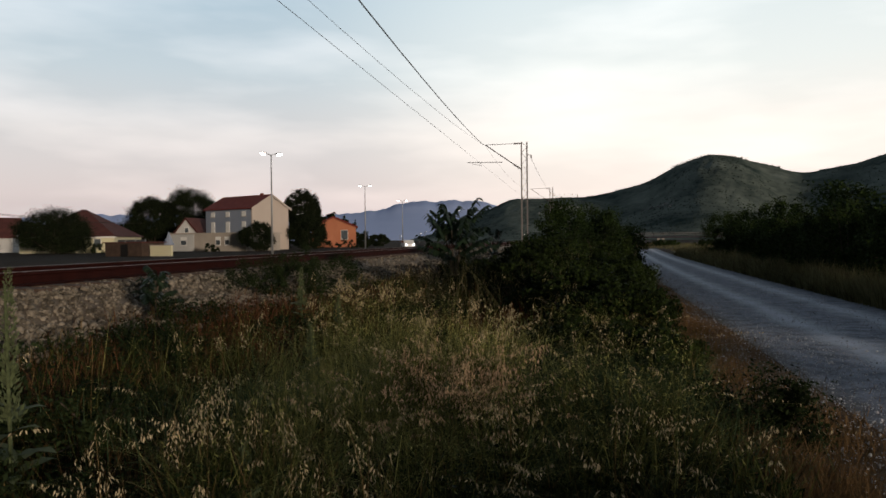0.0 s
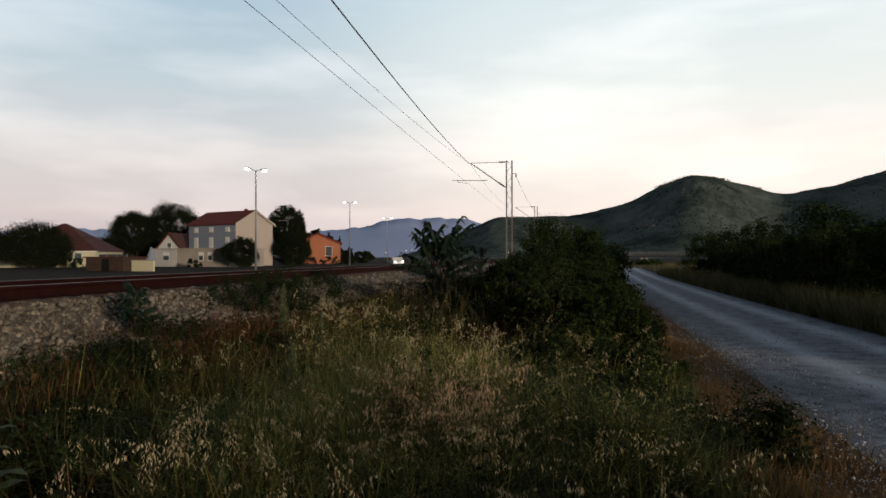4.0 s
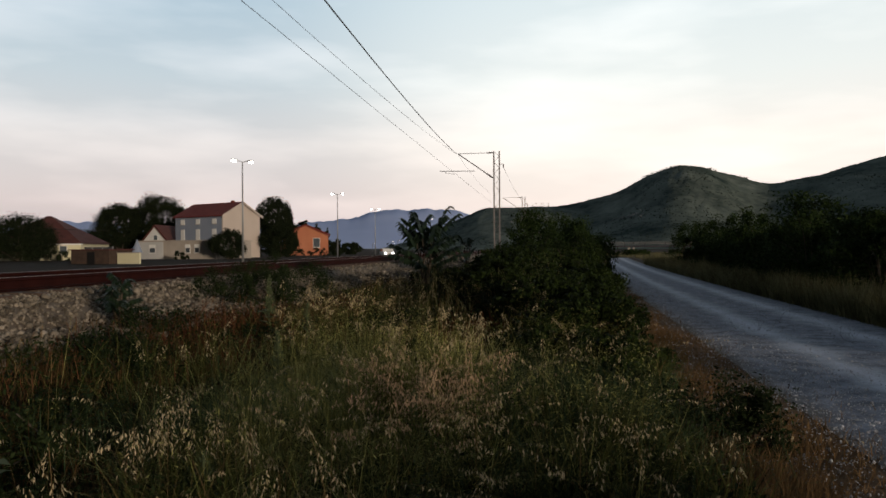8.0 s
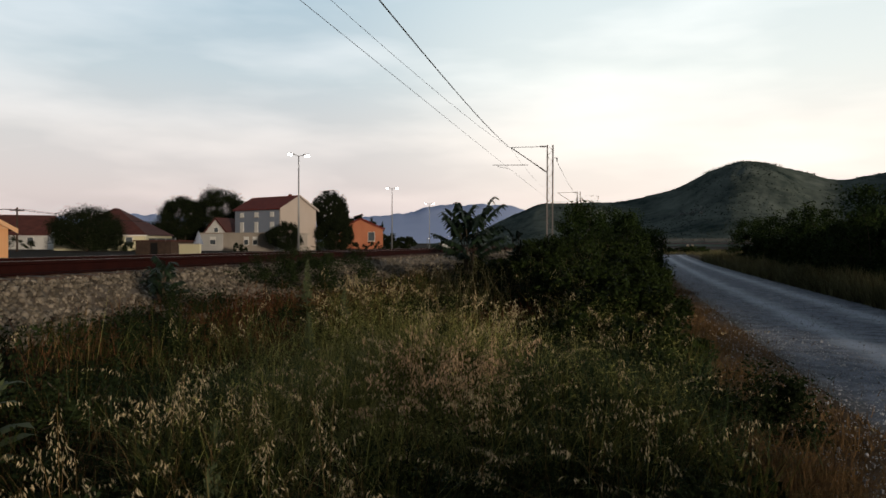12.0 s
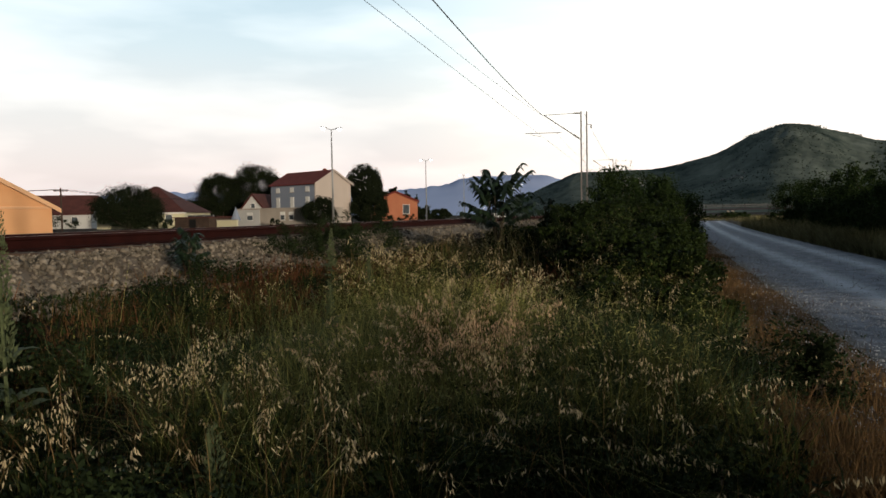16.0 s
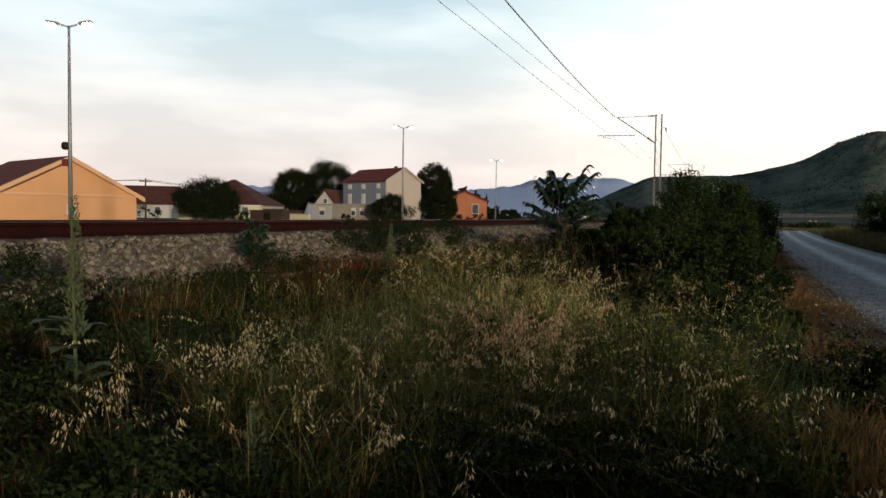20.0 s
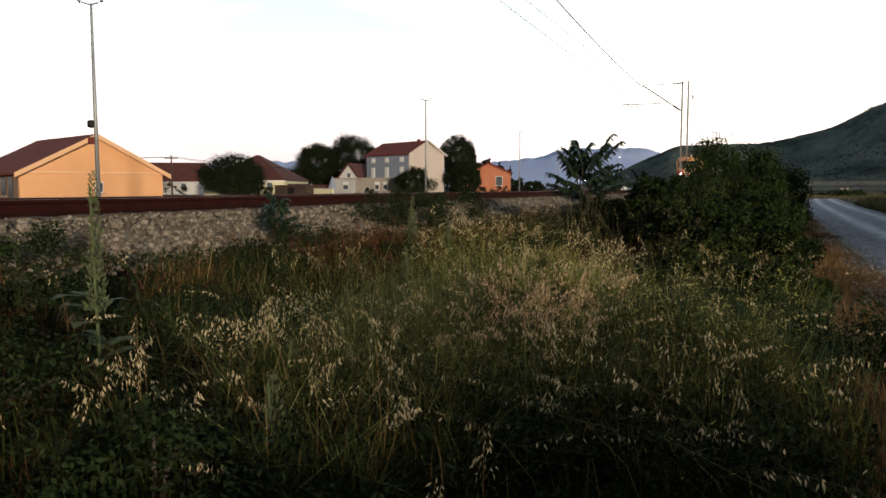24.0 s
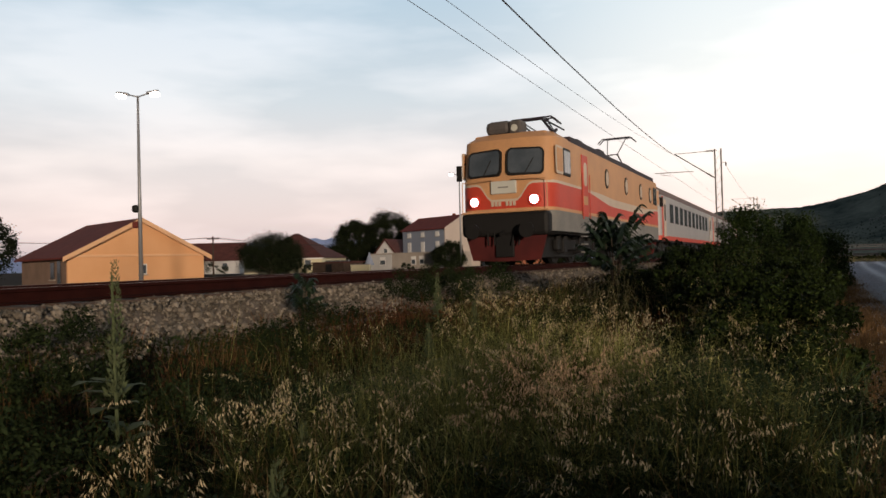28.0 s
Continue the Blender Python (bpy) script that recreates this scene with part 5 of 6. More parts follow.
    for k, (x0, y0, x1, y1, h) in enumerate(((-0.9, 2.2, -0.3, 2.9, 0.3), (0.35, 2.3, 1.0, 3.0, 0.22), (0.55, 4.4, 1.15, 5.2, 0.34), (-1.1, 4.2, -0.5, 5.0, 0.3), (0.7, 7.4, 1.2, 8.3, 0.36), (0.75, 12.0, 1.2, 13.4, 0.3), (-1.2, 9.5, -0.7, 11.0, 0.3))):
        boxpart("roof_box", (x0, y0, 3.84, x1, y1, 3.88 + h), "roof_dark", e, bevel=0.05)
    for sx in (-0.6, 0.6):
        for yy in (2.95, 4.55):
            tubepart("pantograph_insulator", (sx, yy, 3.86), (sx, yy, 4.22), 0.08, "roof_dark", e, seg=10)
    pantograph(e, 3.75, False, 1)
    pantograph(e, L - 3.1, True, -1)
    ws = bogie(e, 4.4, 3, 1.95) + bogie(e, L - 4.4, 3, 1.95)
    tagged(e, "orange, red and cream electric locomotive with lit headlamps", "locomotive")
    return e, ws


def coach(first):
    e = empty("passenger_coach")
    L, hw = 25.6, 1.44
    zs = (("lower_body", "coach_silver", 1.18, 2.05), ("window_band", "coach_silver", 2.05, 3.0), ("cornice", "coach_silver", 3.0, 3.25))
    for nm, mt, a, b in zs:
        V, F = shell(L, hw, 0.35, lambda y, x: a, lambda y, x: b)
        obj_np(nm, V, F, mt, e)
    V, F = shell(L, hw + 0.012, 0.35, lambda y, x: 1.05, lambda y, x: 1.3)
    obj_np("red_line", V, F, "loco_red", e)
    V, F = shell(L, hw, 0.35, lambda y, x: 3.25, lambda y, x: 3.75, n=3, inset_lo=0, inset_hi=0.45)
    obj_np("roof_side", V, F, "coach_roof", e, smooth=True)
    boxpart("roof", (-1.0, 0.3, 3.6, 1.0, L - 0.3, 3.82), "coach_roof", e, bevel=0.08)
    boxpart("floor", (-1.4, 0.2, 0.95, 1.4, L - 0.2, 1.1), "black", e)
    for sx in (-1, 1):
        xo = sx * hw
        for k in range(10):
            y0 = 3.1 + 2.0 * k
            w = boxpart("window_frame", (min(xo - sx * 0.01, xo + sx * 0.02), y0, 2.1, max(xo - sx * 0.01, xo + sx * 0.02), y0 + 1.25, 3.0), "black", e, bevel=0.008)
            boxpart("pane", (min(xo, xo + sx * 0.028), y0 + 0.06, 2.16, max(xo, xo + sx * 0.028), y0 + 1.19, 2.94), "window", w)
        boxpart("end_pillar", (min(xo - sx * 0.02, xo + sx * 0.025), 0.34, 1.25, max(xo - sx * 0.02, xo + sx * 0.025), 0.70, 3.2), "loco_red", e)
        for yd in (0.75, L - 1.6):
            d = boxpart("door", (min(xo - sx * 0.02, xo + sx * 0.03), yd, 1.25, max(xo - sx * 0.02, xo + sx * 0.03), yd + 0.85, 3.1), "loco_cream", e, bevel=0.01)
            boxpart("pane", (min(xo, xo + sx * 0.04), yd + 0.2, 2.15, max(xo, xo + sx * 0.04), yd + 0.65, 2.9), "window", d)
            tubepart("grab_rail", (xo + sx * 0.07, yd - 0.08, 1.3), (xo + sx * 0.07, yd - 0.08, 2.4), 0.018, "steel", d, seg=5)
    for k in range(5):
        boxpart("equipment_box", (-1.2, 7.5 + 2.2 * k, 0.45, 1.2, 9.0 + 2.2 * k, 1.0), "black", e, bevel=0.04)
    boxpart("gangway", (-0.6, -0.25, 1.1, 0.6, 0.02, 3.2), "black", e, bevel=0.08)
    boxpart("gangway", (-0.6, L - 0.02, 1.1, 0.6, L + 0.25, 3.2), "black", e, bevel=0.08)
    ws = bogie(e, 3.2, 2, 2.5) + bogie(e, L - 3.2, 2, 2.5)
    tagged(e, "grey passenger coach with dark windows and brown roof", "railway coach", "coaches of the train")
    return e, ws


def raise_roof(thing, by, z0=2.6, z1=3.7):
    """Lifts the upper body, smoothly from the waist to the roof."""
    for ob in thing.children_recursive:
        if ob.type == "MESH" and ob.name.split(".")[0] != "wheelset":
            for v in ob.data.vertices:
                v.co.z += by * float(smooth01(z0, z1, v.co.z))


LOCO, LOCO_WHEELS = locomotive()
raise_roof(LOCO, 0.24)
COACHES = [coach(k == 0) for k in range(3)]
for wagon, sets in COACHES:
    raise_roof(wagon, 0.32, 2.4, 3.4)


# ---- small things of the village ----
def concrete_block():
    e = empty("flat_roofed_building", -59.5, 97.0, 0, -12)
    for d in ((0, 0, 0, 13.6, 0.25, 2.6), (0, 7.75, 0, 13.6, 8, 2.6), (0, 0.25, 0, 0.25, 7.75, 2.6), (13.35, 0.25, 0, 13.6, 7.75, 2.6)):
        boxpart("wall", d, "concrete", e)
    boxpart("flat_roof", (-0.2, -0.2, 2.6, 13.8, 8.2, 2.78), "concrete", e)
    for x, w in ((1.9, 1.2), (8.3, 0.9), (9.9, 0.9)):
        f = boxpart("window", (x, -0.05, 0.95, x + w, 0.06, 2.2), "white_paint", e)
        boxpart("pane", (x + 0.1, -0.07, 1.05, x + w - 0.1, -0.04, 1.7), "window", f)
    boxpart("plastered_bay", (-0.03, -0.04, 0, 4.4, 0.0, 2.62), "white_wall", e, "patchy white plaster on the concrete")
    tagged(e, "low flat-roofed raw concrete building with white windows", "building")
    p = empty("closed_parasol", -57.0, 92.5, 0)
    tubepart("pole", (0, 0, 0), (0, 0, 2.9), 0.04, "steel", p)
    bm = bmesh.new()
    bmesh.ops.create_cone(bm, cap_ends=True, segments=10, radius1=0.75, radius2=0.05, depth=1.9, matrix=pose(0, 0, 2.0))
    part("canopy", bm, "blue_wall", p)
    tagged(p, "half-closed grey-blue garden parasol in the yard", "parasol")
    y = empty("yard_fence", -68.0, 92.0, 0, -8)
    boxpart("panel", (0, 0, 0, 8.6, 0.1, 1.9), "fence_slate", y)
    for k in range(6):
        boxpart("post", (1.7 * k, -0.06, 0, 1.7 * k + 0.1, 0.0, 2.0), "steel", y)
    tagged(y, "dark slate-grey yard fence with metal posts", "fence")
    s = empty("garden_shed", -46.4, 64.0, 0, -10)
    boxpart("wall", (0, 0, 0, 4.6, 3, 1.45), "shed_wood", s)
    boxpart("roof", (-0.2, -0.2, 1.45, 4.8, 3.2, 1.55), "roof_old", s)
    boxpart("door", (2.0, -0.04, 0, 2.9, 0.0, 1.3), "black", s)
    tagged(s, "low dark wooden garden shed with a flat roof", "shed")
    f = empty("garden_wall", -41.5, 64.0, 0, -10)
    boxpart("wall", (0, 0, 0, 2.6, 0.2, 1.15), "yellow_wall", f)
    boxpart("coping", (-0.05, -0.05, 1.15, 2.65, 0.25, 1.22), "concrete", f)
    tagged(f, "short pale yellow garden wall", "wall")


concrete_block()


def utility_pole():
    e = empty("utility_pole", -71.5, 75.5, 0, 40)
    tubepart("pole", (0, 0, 0), (0, 0, 5.6), 0.13, "shed_wood", e, r1=0.09)
    arm = boxpart("crossarm", (-0.8, -0.06, 5.15, 0.8, 0.06, 5.28), "shed_wood", e)
    for x in (-0.7, -0.25, 0.25, 0.7):
        tubepart("insulator", (x, 0, 5.28), (x, 0, 5.42), 0.05, "insulator", arm)
    tagged(e, "wooden utility pole with a crossarm", "utility pole")
    for k in (-0.7, 0.0, 0.7):
        wire("power_line", sagging([(-71.5 + k * 0.7, 75.5 + k * 0.6, 5.4), (-105 + k, 62 + k, 5.9)], 0.5), 0.018, "thin black power line from the utility pole")
        wire("power_line", sagging([(-71.5 + k * 0.7, 75.5 + k * 0.6, 5.4), (-62 + k, 92 + k, 4.2)], 0.3), 0.018, "thin black power line from the utility pole")


utility_pole()


def guard_rail():
    e = empty("road_bridge", 14, 150, 0, -2)
    boxpart("deck", (-12, -0.2, 1.35, 74, 5.0, 1.62), "roof_dark", e, bevel=0.04)
    for z in (1.95, 2.28):
        boxpart("rail", (-12, -0.1, z, 74, 0.0, z + 0.09), "mast", e)
    for k in range(22):
        boxpart("post", (-12 + 4 * k, -0.1, 1.62, -11.9 + 4 * k, 0.0, 2.37), "roof_dark", e)
    for x in (1.0, 1.9, 30.0, 31.0, 58.0, 59.0):
        boxpart("pier", (x - 0.22, 0.2, -0.3, x + 0.22, 0.9, 1.25), "concrete", e, bevel=0.03)
    tagged(e, "low grey road bridge with a metal guard rail", "bridge")
    rng = np.random.default_rng(77)
    for k in range(16):
        x, y = rng.uniform(9, 44), rng.uniform(104, 146)
        if x - 9 > (y - 96) * 0.9:
            continue
        bush("field_shrub", x, y, rng.uniform(1.2, 2.6), 1.5, rng.uniform(0.5, 1.15), 1300, 0.22, "leaf_shrub", "low green shrub on the field before the bridge", 700 + k, 4, 0.2, "field shrubs")
    X, Y = rng.uniform(2, 60, 16000), rng.uniform(62, 170, 16000)
    k = (X > road_left(Y) + 4.2) | (X < road_left(Y) - 0.8) | (Y > 96)
    blades("field_grass", X[k], Y[k], rng.uniform(0.15, 0.5, k.sum()), 0.05 + 0 * X[k], "grass_dry_olive", 78, "pale dry grass on the field beyond the road")




def far_car(x, y, rz, paint, label):
    """A far car: body, glasshouse, wheels and lit lamps."""
    e = empty("car", x, y, 0.0, rz)
    bm = bmesh.new()
    prism(bm, [(-2.1, 0.35), (2.1, 0.35), (2.15, 0.8), (1.2, 0.92), (0.6, 1.42), (-1.2, 1.45), (-1.9, 0.98), (-2.15, 0.9)], "x", -0.85, 0.85)
    b = part("body", bm, paint, e)
    bm = bmesh.new()
    prism(bm, [(1.1, 0.95), (0.58, 1.36), (-1.15, 1.38), (-1.7, 0.98)], "x", -0.86, 0.86)
    part("side_glass", bm, "window", b)
    for sx in (-0.8, 0.8):
        for yy in (-1.3, 1.3):
            tubepart("wheel", (sx - 0.1, yy, 0.31), (sx + 0.1, yy, 0.31), 0.31, "black", e, seg=16)
    for sx in (-0.6, 0.6):
        tubepart("headlamp", (sx, 2.1, 0.68), (sx, 2.2, 0.68), 0.13, "carglow", e, seg=12)
    return tagged(e, label, "car")


CAR = far_car(-45.0, 118.0, 200, "white_paint", "white car with lit headlamps coming down the far road")


def far_lamp(x, y, h, r, label):
    """A far lamp: pole, bracket and glowing head."""
    e = empty("far_street_lamp", x, y, -0.5)
    tubepart("pole", (0, 0, 0), (0, 0, h), 0.12, "mast", e, r1=0.07, seg=6)
    tubepart("arm", (0, 0, h), (0.9, -0.3, h + 0.2), 0.06, "mast", e, seg=5)
    bm = bmesh.new()
    box(bm, 0.7, -0.5, h, 0.7 + 3 * r, -0.5 + 2 * r, h + r, bevel=r * 0.3)
    part("lens", bm, "lampglow", e)
    return tagged(e, label, "street lamp", "far town lamps")


for lx, ly, lh, lr in ((-84.0, 330.0, 4.0, 0.1), (-78.0, 345.0, 5.0, 0.12), (-72.0, 330.0, 5.5, 0.1), (-66.0, 360.0, 14.5, 0.13), (-63.5, 372.0, 17.0, 0.13), (-60.0, 352.0, 11.0, 0.12), (-31.0, 390.0, 4.5, 0.1), (-6.0, 400.0, 4.5, 0.1)):
    far_lamp(lx, ly, lh, lr, "small lit street lamp in the far town")


def motions():
    speed, y28 = 19.65, 21.3
    rows = [(t, TRACK_X, y28 + speed * (28.0 - t)) for t in (0.0, 14.0, 24.0, 26.0, 28.0)]
    off = [(LOCO, 0.0)] + [(c, 19.9 + 26.4 * k) for k, (c, w) in enumerate(COACHES)]
    for ob, dy in off:
        walk(ob, [(t, pose(x, y + dy, RAIL_Z)) for t, x, y in rows])
    # the car creeps along the far road
    drive = [(0.0, -28.71, 118.0), (3.0, -27.90, 117.0), (8.0, -26.90, 115.0), (11.0, -26.21, 114.0), (16.0, -22.4, 112.0), (28.0, -15.0, 108.0)]
    walk(CAR, [(t, pose(x, y, 0.0, 0, 0, 203)) for t, x, y in drive])
    # wheels roll; an eighth of a turn a row over the train's passage
    turn = math.degrees(speed / 0.62)
    times = [0.0] + [24.0 + k / 30 for k in range(121)]
    for w in LOCO_WHEELS + [v for c, ws in COACHES for v in ws]:
        y = w.location.y
        walk(w, [(t, pose(0, y, 0.62, (turn * max(0.0, t - 24.0)) % 360, 0, 0)) for t in times])




# ---- grass ----
def blades(name, X, Y, H, W, material, seed, label, lean=0.6, seg=3, cat="grass", tilt=0.28):
    """Bent tapering blades, one strip each."""
    rng = np.random.default_rng(seed)
    n = len(X)
    a = rng.uniform(0, 6.283, n)
    out = np.stack([np.cos(a), np.sin(a), 0 * a], 1)
    b = a + rng.uniform(0.8, 2.2, n)
    side = np.stack([np.cos(b), np.sin(b), 0 * b], 1)
    base = np.stack([X, Y, ground_z(X, Y) - 0.02], 1)
    bend = np.abs(rng.normal(0, lean, n))
    g = rng.uniform(0, 6.283, n)
    lay = np.stack([np.cos(g), np.sin(g), 0 * g], 1) * np.abs(rng.normal(0, tilt, n))[:, None]
    rows = []
    for k in range(seg + 1):
        t = k / seg
        c = base + lay * (H * t)[:, None] + out * (bend * H * t ** 2.2)[:, None] + np.array([0, 0, 1.0]) * (H * (t - 0.28 * np.minimum(bend, 1.2) * t ** 2))[:, None]
        w = side * (W * (1 - 0.92 * t ** 1.5) / 2)[:, None]
        rows += [c - w, c + w]
    V = np.stack(rows, 1).reshape(-1, 3)
    m = 2 * (seg + 1)
    F = np.concatenate([np.arange(n)[:, None] * m + np.array([2 * k, 2 * k + 1, 2 * k + 3, 2 * k + 2]) for k in range(seg)])
    return tagged(obj_np(name, V, F, material), label, cat, kind="stuff")


def oats(name, X, Y, H, stem_mat, head_mat, seed, label, heads=14, size=0.026, nod=0.25):
    """Wild oat stalks: an arching stem whose upper third carries hanging spikelets."""
    rng = np.random.default_rng(seed)
    n = len(X)
    a = rng.uniform(0, 6.283, n)
    out = np.stack([np.cos(a), np.sin(a), 0 * a], 1)
    base = np.stack([X, Y, ground_z(X, Y) - 0.02], 1)
    bend = np.abs(rng.normal(nod, 0.3, n))

    def at(t):
        return base + out * (bend * H * t ** 2.6)[:, None] + np.array([0, 0, 1.0]) * (H * (t - 0.42 * np.minimum(bend, 0.9) * t ** 3))[:, None]
    seg, rows = 5, []
    b = a + 1.3
    side = np.stack([np.cos(b), np.sin(b), 0 * b], 1)
    for k in range(seg + 1):
        w = side * (0.0022 * (1 - 0.6 * k / seg))
        rows += [at(k / seg) - w, at(k / seg) + w]
    V = np.stack(rows, 1).reshape(-1, 3)
    m = 2 * (seg + 1)
    F = np.concatenate([np.arange(n)[:, None] * m + np.array([2 * k, 2 * k + 1, 2 * k + 3, 2 * k + 2]) for k in range(seg)])
    e = tagged(obj_np(name, V, F, stem_mat), label, "wild oats", kind="stuff")
    Vs, Fs, n0 = [], [], 0
    for k in range(heads):
        t = 0.70 + 0.30 * (k + rng.uniform(-0.4, 0.4, n)) / heads
        c = base + out * (bend * H * t ** 2.6)[:, None] + np.array([0, 0, 1.0]) * (H * (t - 0.42 * np.minimum(bend, 0.9) * t ** 3))[:, None]
        g = rng.uniform(0, 6.283, n)
        o = np.stack([np.cos(g), np.sin(g), 0 * g], 1) * (0.010 + 0.030 * (1.05 - t) / 0.4 * rng.uniform(0.2, 1.3, n))[:, None] + out * 0.010
        c = c + o + [0, 0, -0.010]
        d = unit(o * 18 + np.array([0, 0, -1.0]) + rng.normal(0, 0.25, (n, 3)))
        L = (size * rng.uniform(0.7, 1.35, n))[:, None]
        s = unit(np.cross(d, rng.normal(0, 1, (n, 3)))) * L * 0.13
        Vs.append(np.stack([c, c + d * L * 0.4 + s, c + d * L, c + d * L * 0.4 - s], 1).reshape(-1, 3))
        i = np.arange(n)[:, None] * 4 + n0
        Fs.append(np.concatenate([i + [0, 1, 2], i + [0, 2, 3]]))
        n0 += 4 * n
    h = obj_np("seed_head", np.concatenate(Vs), np.concatenate(Fs), head_mat, e)
    return e


def scatter(rng, n, x0, x1, y0, y1, near=2.0):
    """Places in a box, thinning with distance."""
    u = rng.random(n)
    y = y0 * (y1 / y0) ** u if near else y0 + (y1 - y0) * u
    return rng.uniform(x0, x1, n), y


def patchy(rng, X, Y, scale, lo, seed):
    return rng.random(len(X)) < lo + (1 - lo) * smooth01(-0.25, 0.55, patch(X, Y, scale, seed))


def open_field(rng, X, Y):
    """Thins the grass where dark weeds cover the ground beside the ballast."""
    return rng.random(len(X)) < 1 - 0.85 * smooth01(-1.7, -2.8, X) * smooth01(7, 5, Y)


def patch(X, Y, scale, seed):
    """Uneven patches about a metre across, from -1 to 1."""
    a, b = X * scale * 1.9 + seed, Y * scale * 1.5 - seed * 0.7
    v = np.sin(a + 0.9 * np.sin(b * 0.7 + seed)) * np.cos(b + 0.8 * np.sin(a * 0.6)) + 0.7 * np.sin(a * 1.9 - b * 1.6 + seed * 2) * np.cos(a * 0.8 + b * 2.1)
    return v / 1.7 * 1.4


def tufts(rng, n, most, xs, ys, spread):
    """Stalks gathered in loose tufts."""
    cx, cy = rng.uniform(*xs, n), ys[0] * (ys[1] / ys[0]) ** rng.random(n)
    k = rng.integers(3, 2 * most, n)
    i = np.repeat(np.arange(n), k)
    s = spread * rng.uniform(0.4, 2.0, n)[i]
    return cx[i] + rng.normal(0, 1, len(i)) * s, cy[i] + rng.normal(0, 1, len(i)) * s


def swell(X, Y):
    """The grass stands in tussocks half a metre across, in drifts of some metres, with low dark gaps between."""
    return smooth01(-0.4, 0.6, 0.42 * patch(X, Y, 1.0, 2.0) + 0.42 * patch(X, Y, 3.4, 5.5) + 0.3 * patch(X, Y, 6.3, 1.3))


def meadow():
    rng = np.random.default_rng(21)

    def field(n, x0, x1, y0, y1, lo=0.1, hi=1.0, right=0.85, power=1.0):
        X, Y = scatter(rng, n, x0, x1, y0, y1)
        k = (rng.random(len(X)) < lo + (hi - lo) * swell(X, Y) ** power) & (X < right + bend(Y))
        return X[k], Y[k]

    def low_bank(X):
        return 1 - 0.55 * smooth01(-2.6, -4.6, X)

    # dark green under-storey
    X, Y = field(90000, -4.6, 1.3, 1.3, 20, 0.35, 0.9)
    blades("green_grass", X, Y, rng.uniform(0.10, 0.40, len(X)) * (0.5 + 0.7 * swell(X, Y)) * (1 - 0.4 * smooth01(6.5, 12, Y)) * low_bank(X), rng.uniform(0.004, 0.009, len(X)) * (1 + Y / 14), "grass_green", 1, "tall tangled green grass on the field")
    X, Y = field(14000, -5.0, 1.2, 2.4, 20, 0.08, 1.0)
    blades("dry_grass", X, Y, rng.uniform(0.2, 0.55, len(X)) * (0.55 + 0.6 * swell(X, Y)) * low_bank(X), rng.uniform(0.003, 0.006, len(X)) * (1 + Y / 14), "grass_straw", 2, "dry straw-coloured grass on the field")
    X, Y = scatter(rng, 60000, -5.0, -1.0, 2.0, 20)
    k = patchy(rng, X, Y, 0.9, 0.3, 2.0)
    X, Y = X[k], Y[k]
    blades("brown_grass", X, Y, rng.uniform(0.08, 0.26, len(X)) * (1 - 0.4 * smooth01(7, 13, Y)) * (1 - 0.75 * smooth01(-3.4, -5.0, X)), rng.uniform(0.004, 0.008, len(X)) * (1 + Y / 14), "grass_brown", 3, "low reddish brown dry grass along the ballast")
    X, Y = field(80000, -3.6, 0.9, 2.2, 15, 0.02, 0.9, power=2.0)
    k = open_field(rng, X, Y)
    X, Y = X[k], Y[k]
    blades("olive_grass", X, Y, rng.uniform(0.3, 0.66, len(X)) * (0.35 + 0.75 * swell(X, Y)) * (0.55 + 0.45 * smooth01(2.4, 4.2, Y)) * (1 - 0.5 * smooth01(6.5, 11, Y)), rng.uniform(0.003, 0.006, len(X)) * (1 + Y / 14), "grass_olive", 12, "tall olive-green grass going to seed", lean=0.8, seg=4)
    # blue-green patches near the brambles
    X, Y = np.concatenate([rng.normal(0.05, 0.4, 6500), rng.normal(-2.3, 0.35, 2500)]), np.concatenate([rng.normal(5.6, 0.8, 6500), rng.normal(5.0, 0.6, 2500)])
    blades("bluish_grass", X, Y, rng.uniform(0.2, 0.55, len(X)), rng.uniform(0.004, 0.007, len(X)) * (1 + Y / 14), "grass_blue", 26, "fresh blue-green grass in dense patches", lean=0.7, seg=4)
    # pale green fountains of long arching blades
    X, Y = tufts(rng, 620, 24, (-3.4, 0.6), (2.6, 10.5), 0.05)
    k = open_field(rng, X, Y) & (rng.random(len(X)) < (0.2 + 0.8 * smooth01(2.8, 4.4, Y)) * swell(X, Y) ** 2)
    X, Y = X[k], Y[k]
    blades("arching_grass", X, Y, rng.uniform(0.25, 0.66, len(X)), rng.uniform(0.002, 0.004, len(X)) * (1 + Y / 14), "grass_pale", 16, "pale green grass arching in dense tufts", lean=1.3, seg=6, tilt=0.4)
    X = np.concatenate([rng.normal(-0.35, 0.3, 1500), rng.normal(-2.0, 0.5, 10000), rng.normal(-1.4, 0.4, 6000), rng.normal(-1.2, 0.5, 8000)])
    Y = np.concatenate([rng.normal(5.6, 0.5, 1500), rng.normal(6.2, 0.9, 10000), rng.normal(4.9, 0.6, 6000), rng.normal(6.4, 0.9, 8000)])
    k = rng.random(len(X)) < 0.05 + 0.95 * smooth01(-0.1, 0.5, patch(X, Y, 4.6, 3.0))
    X, Y = X[k], Y[k]
    blades("pale_grass", X, Y, rng.uniform(0.25, 0.66, len(X)), rng.uniform(0.002, 0.004, len(X)) * (1 + Y / 14), "grass_pale", 17, "dense pale green grass tufts before the brambles", lean=1.3, seg=6, tilt=0.4)
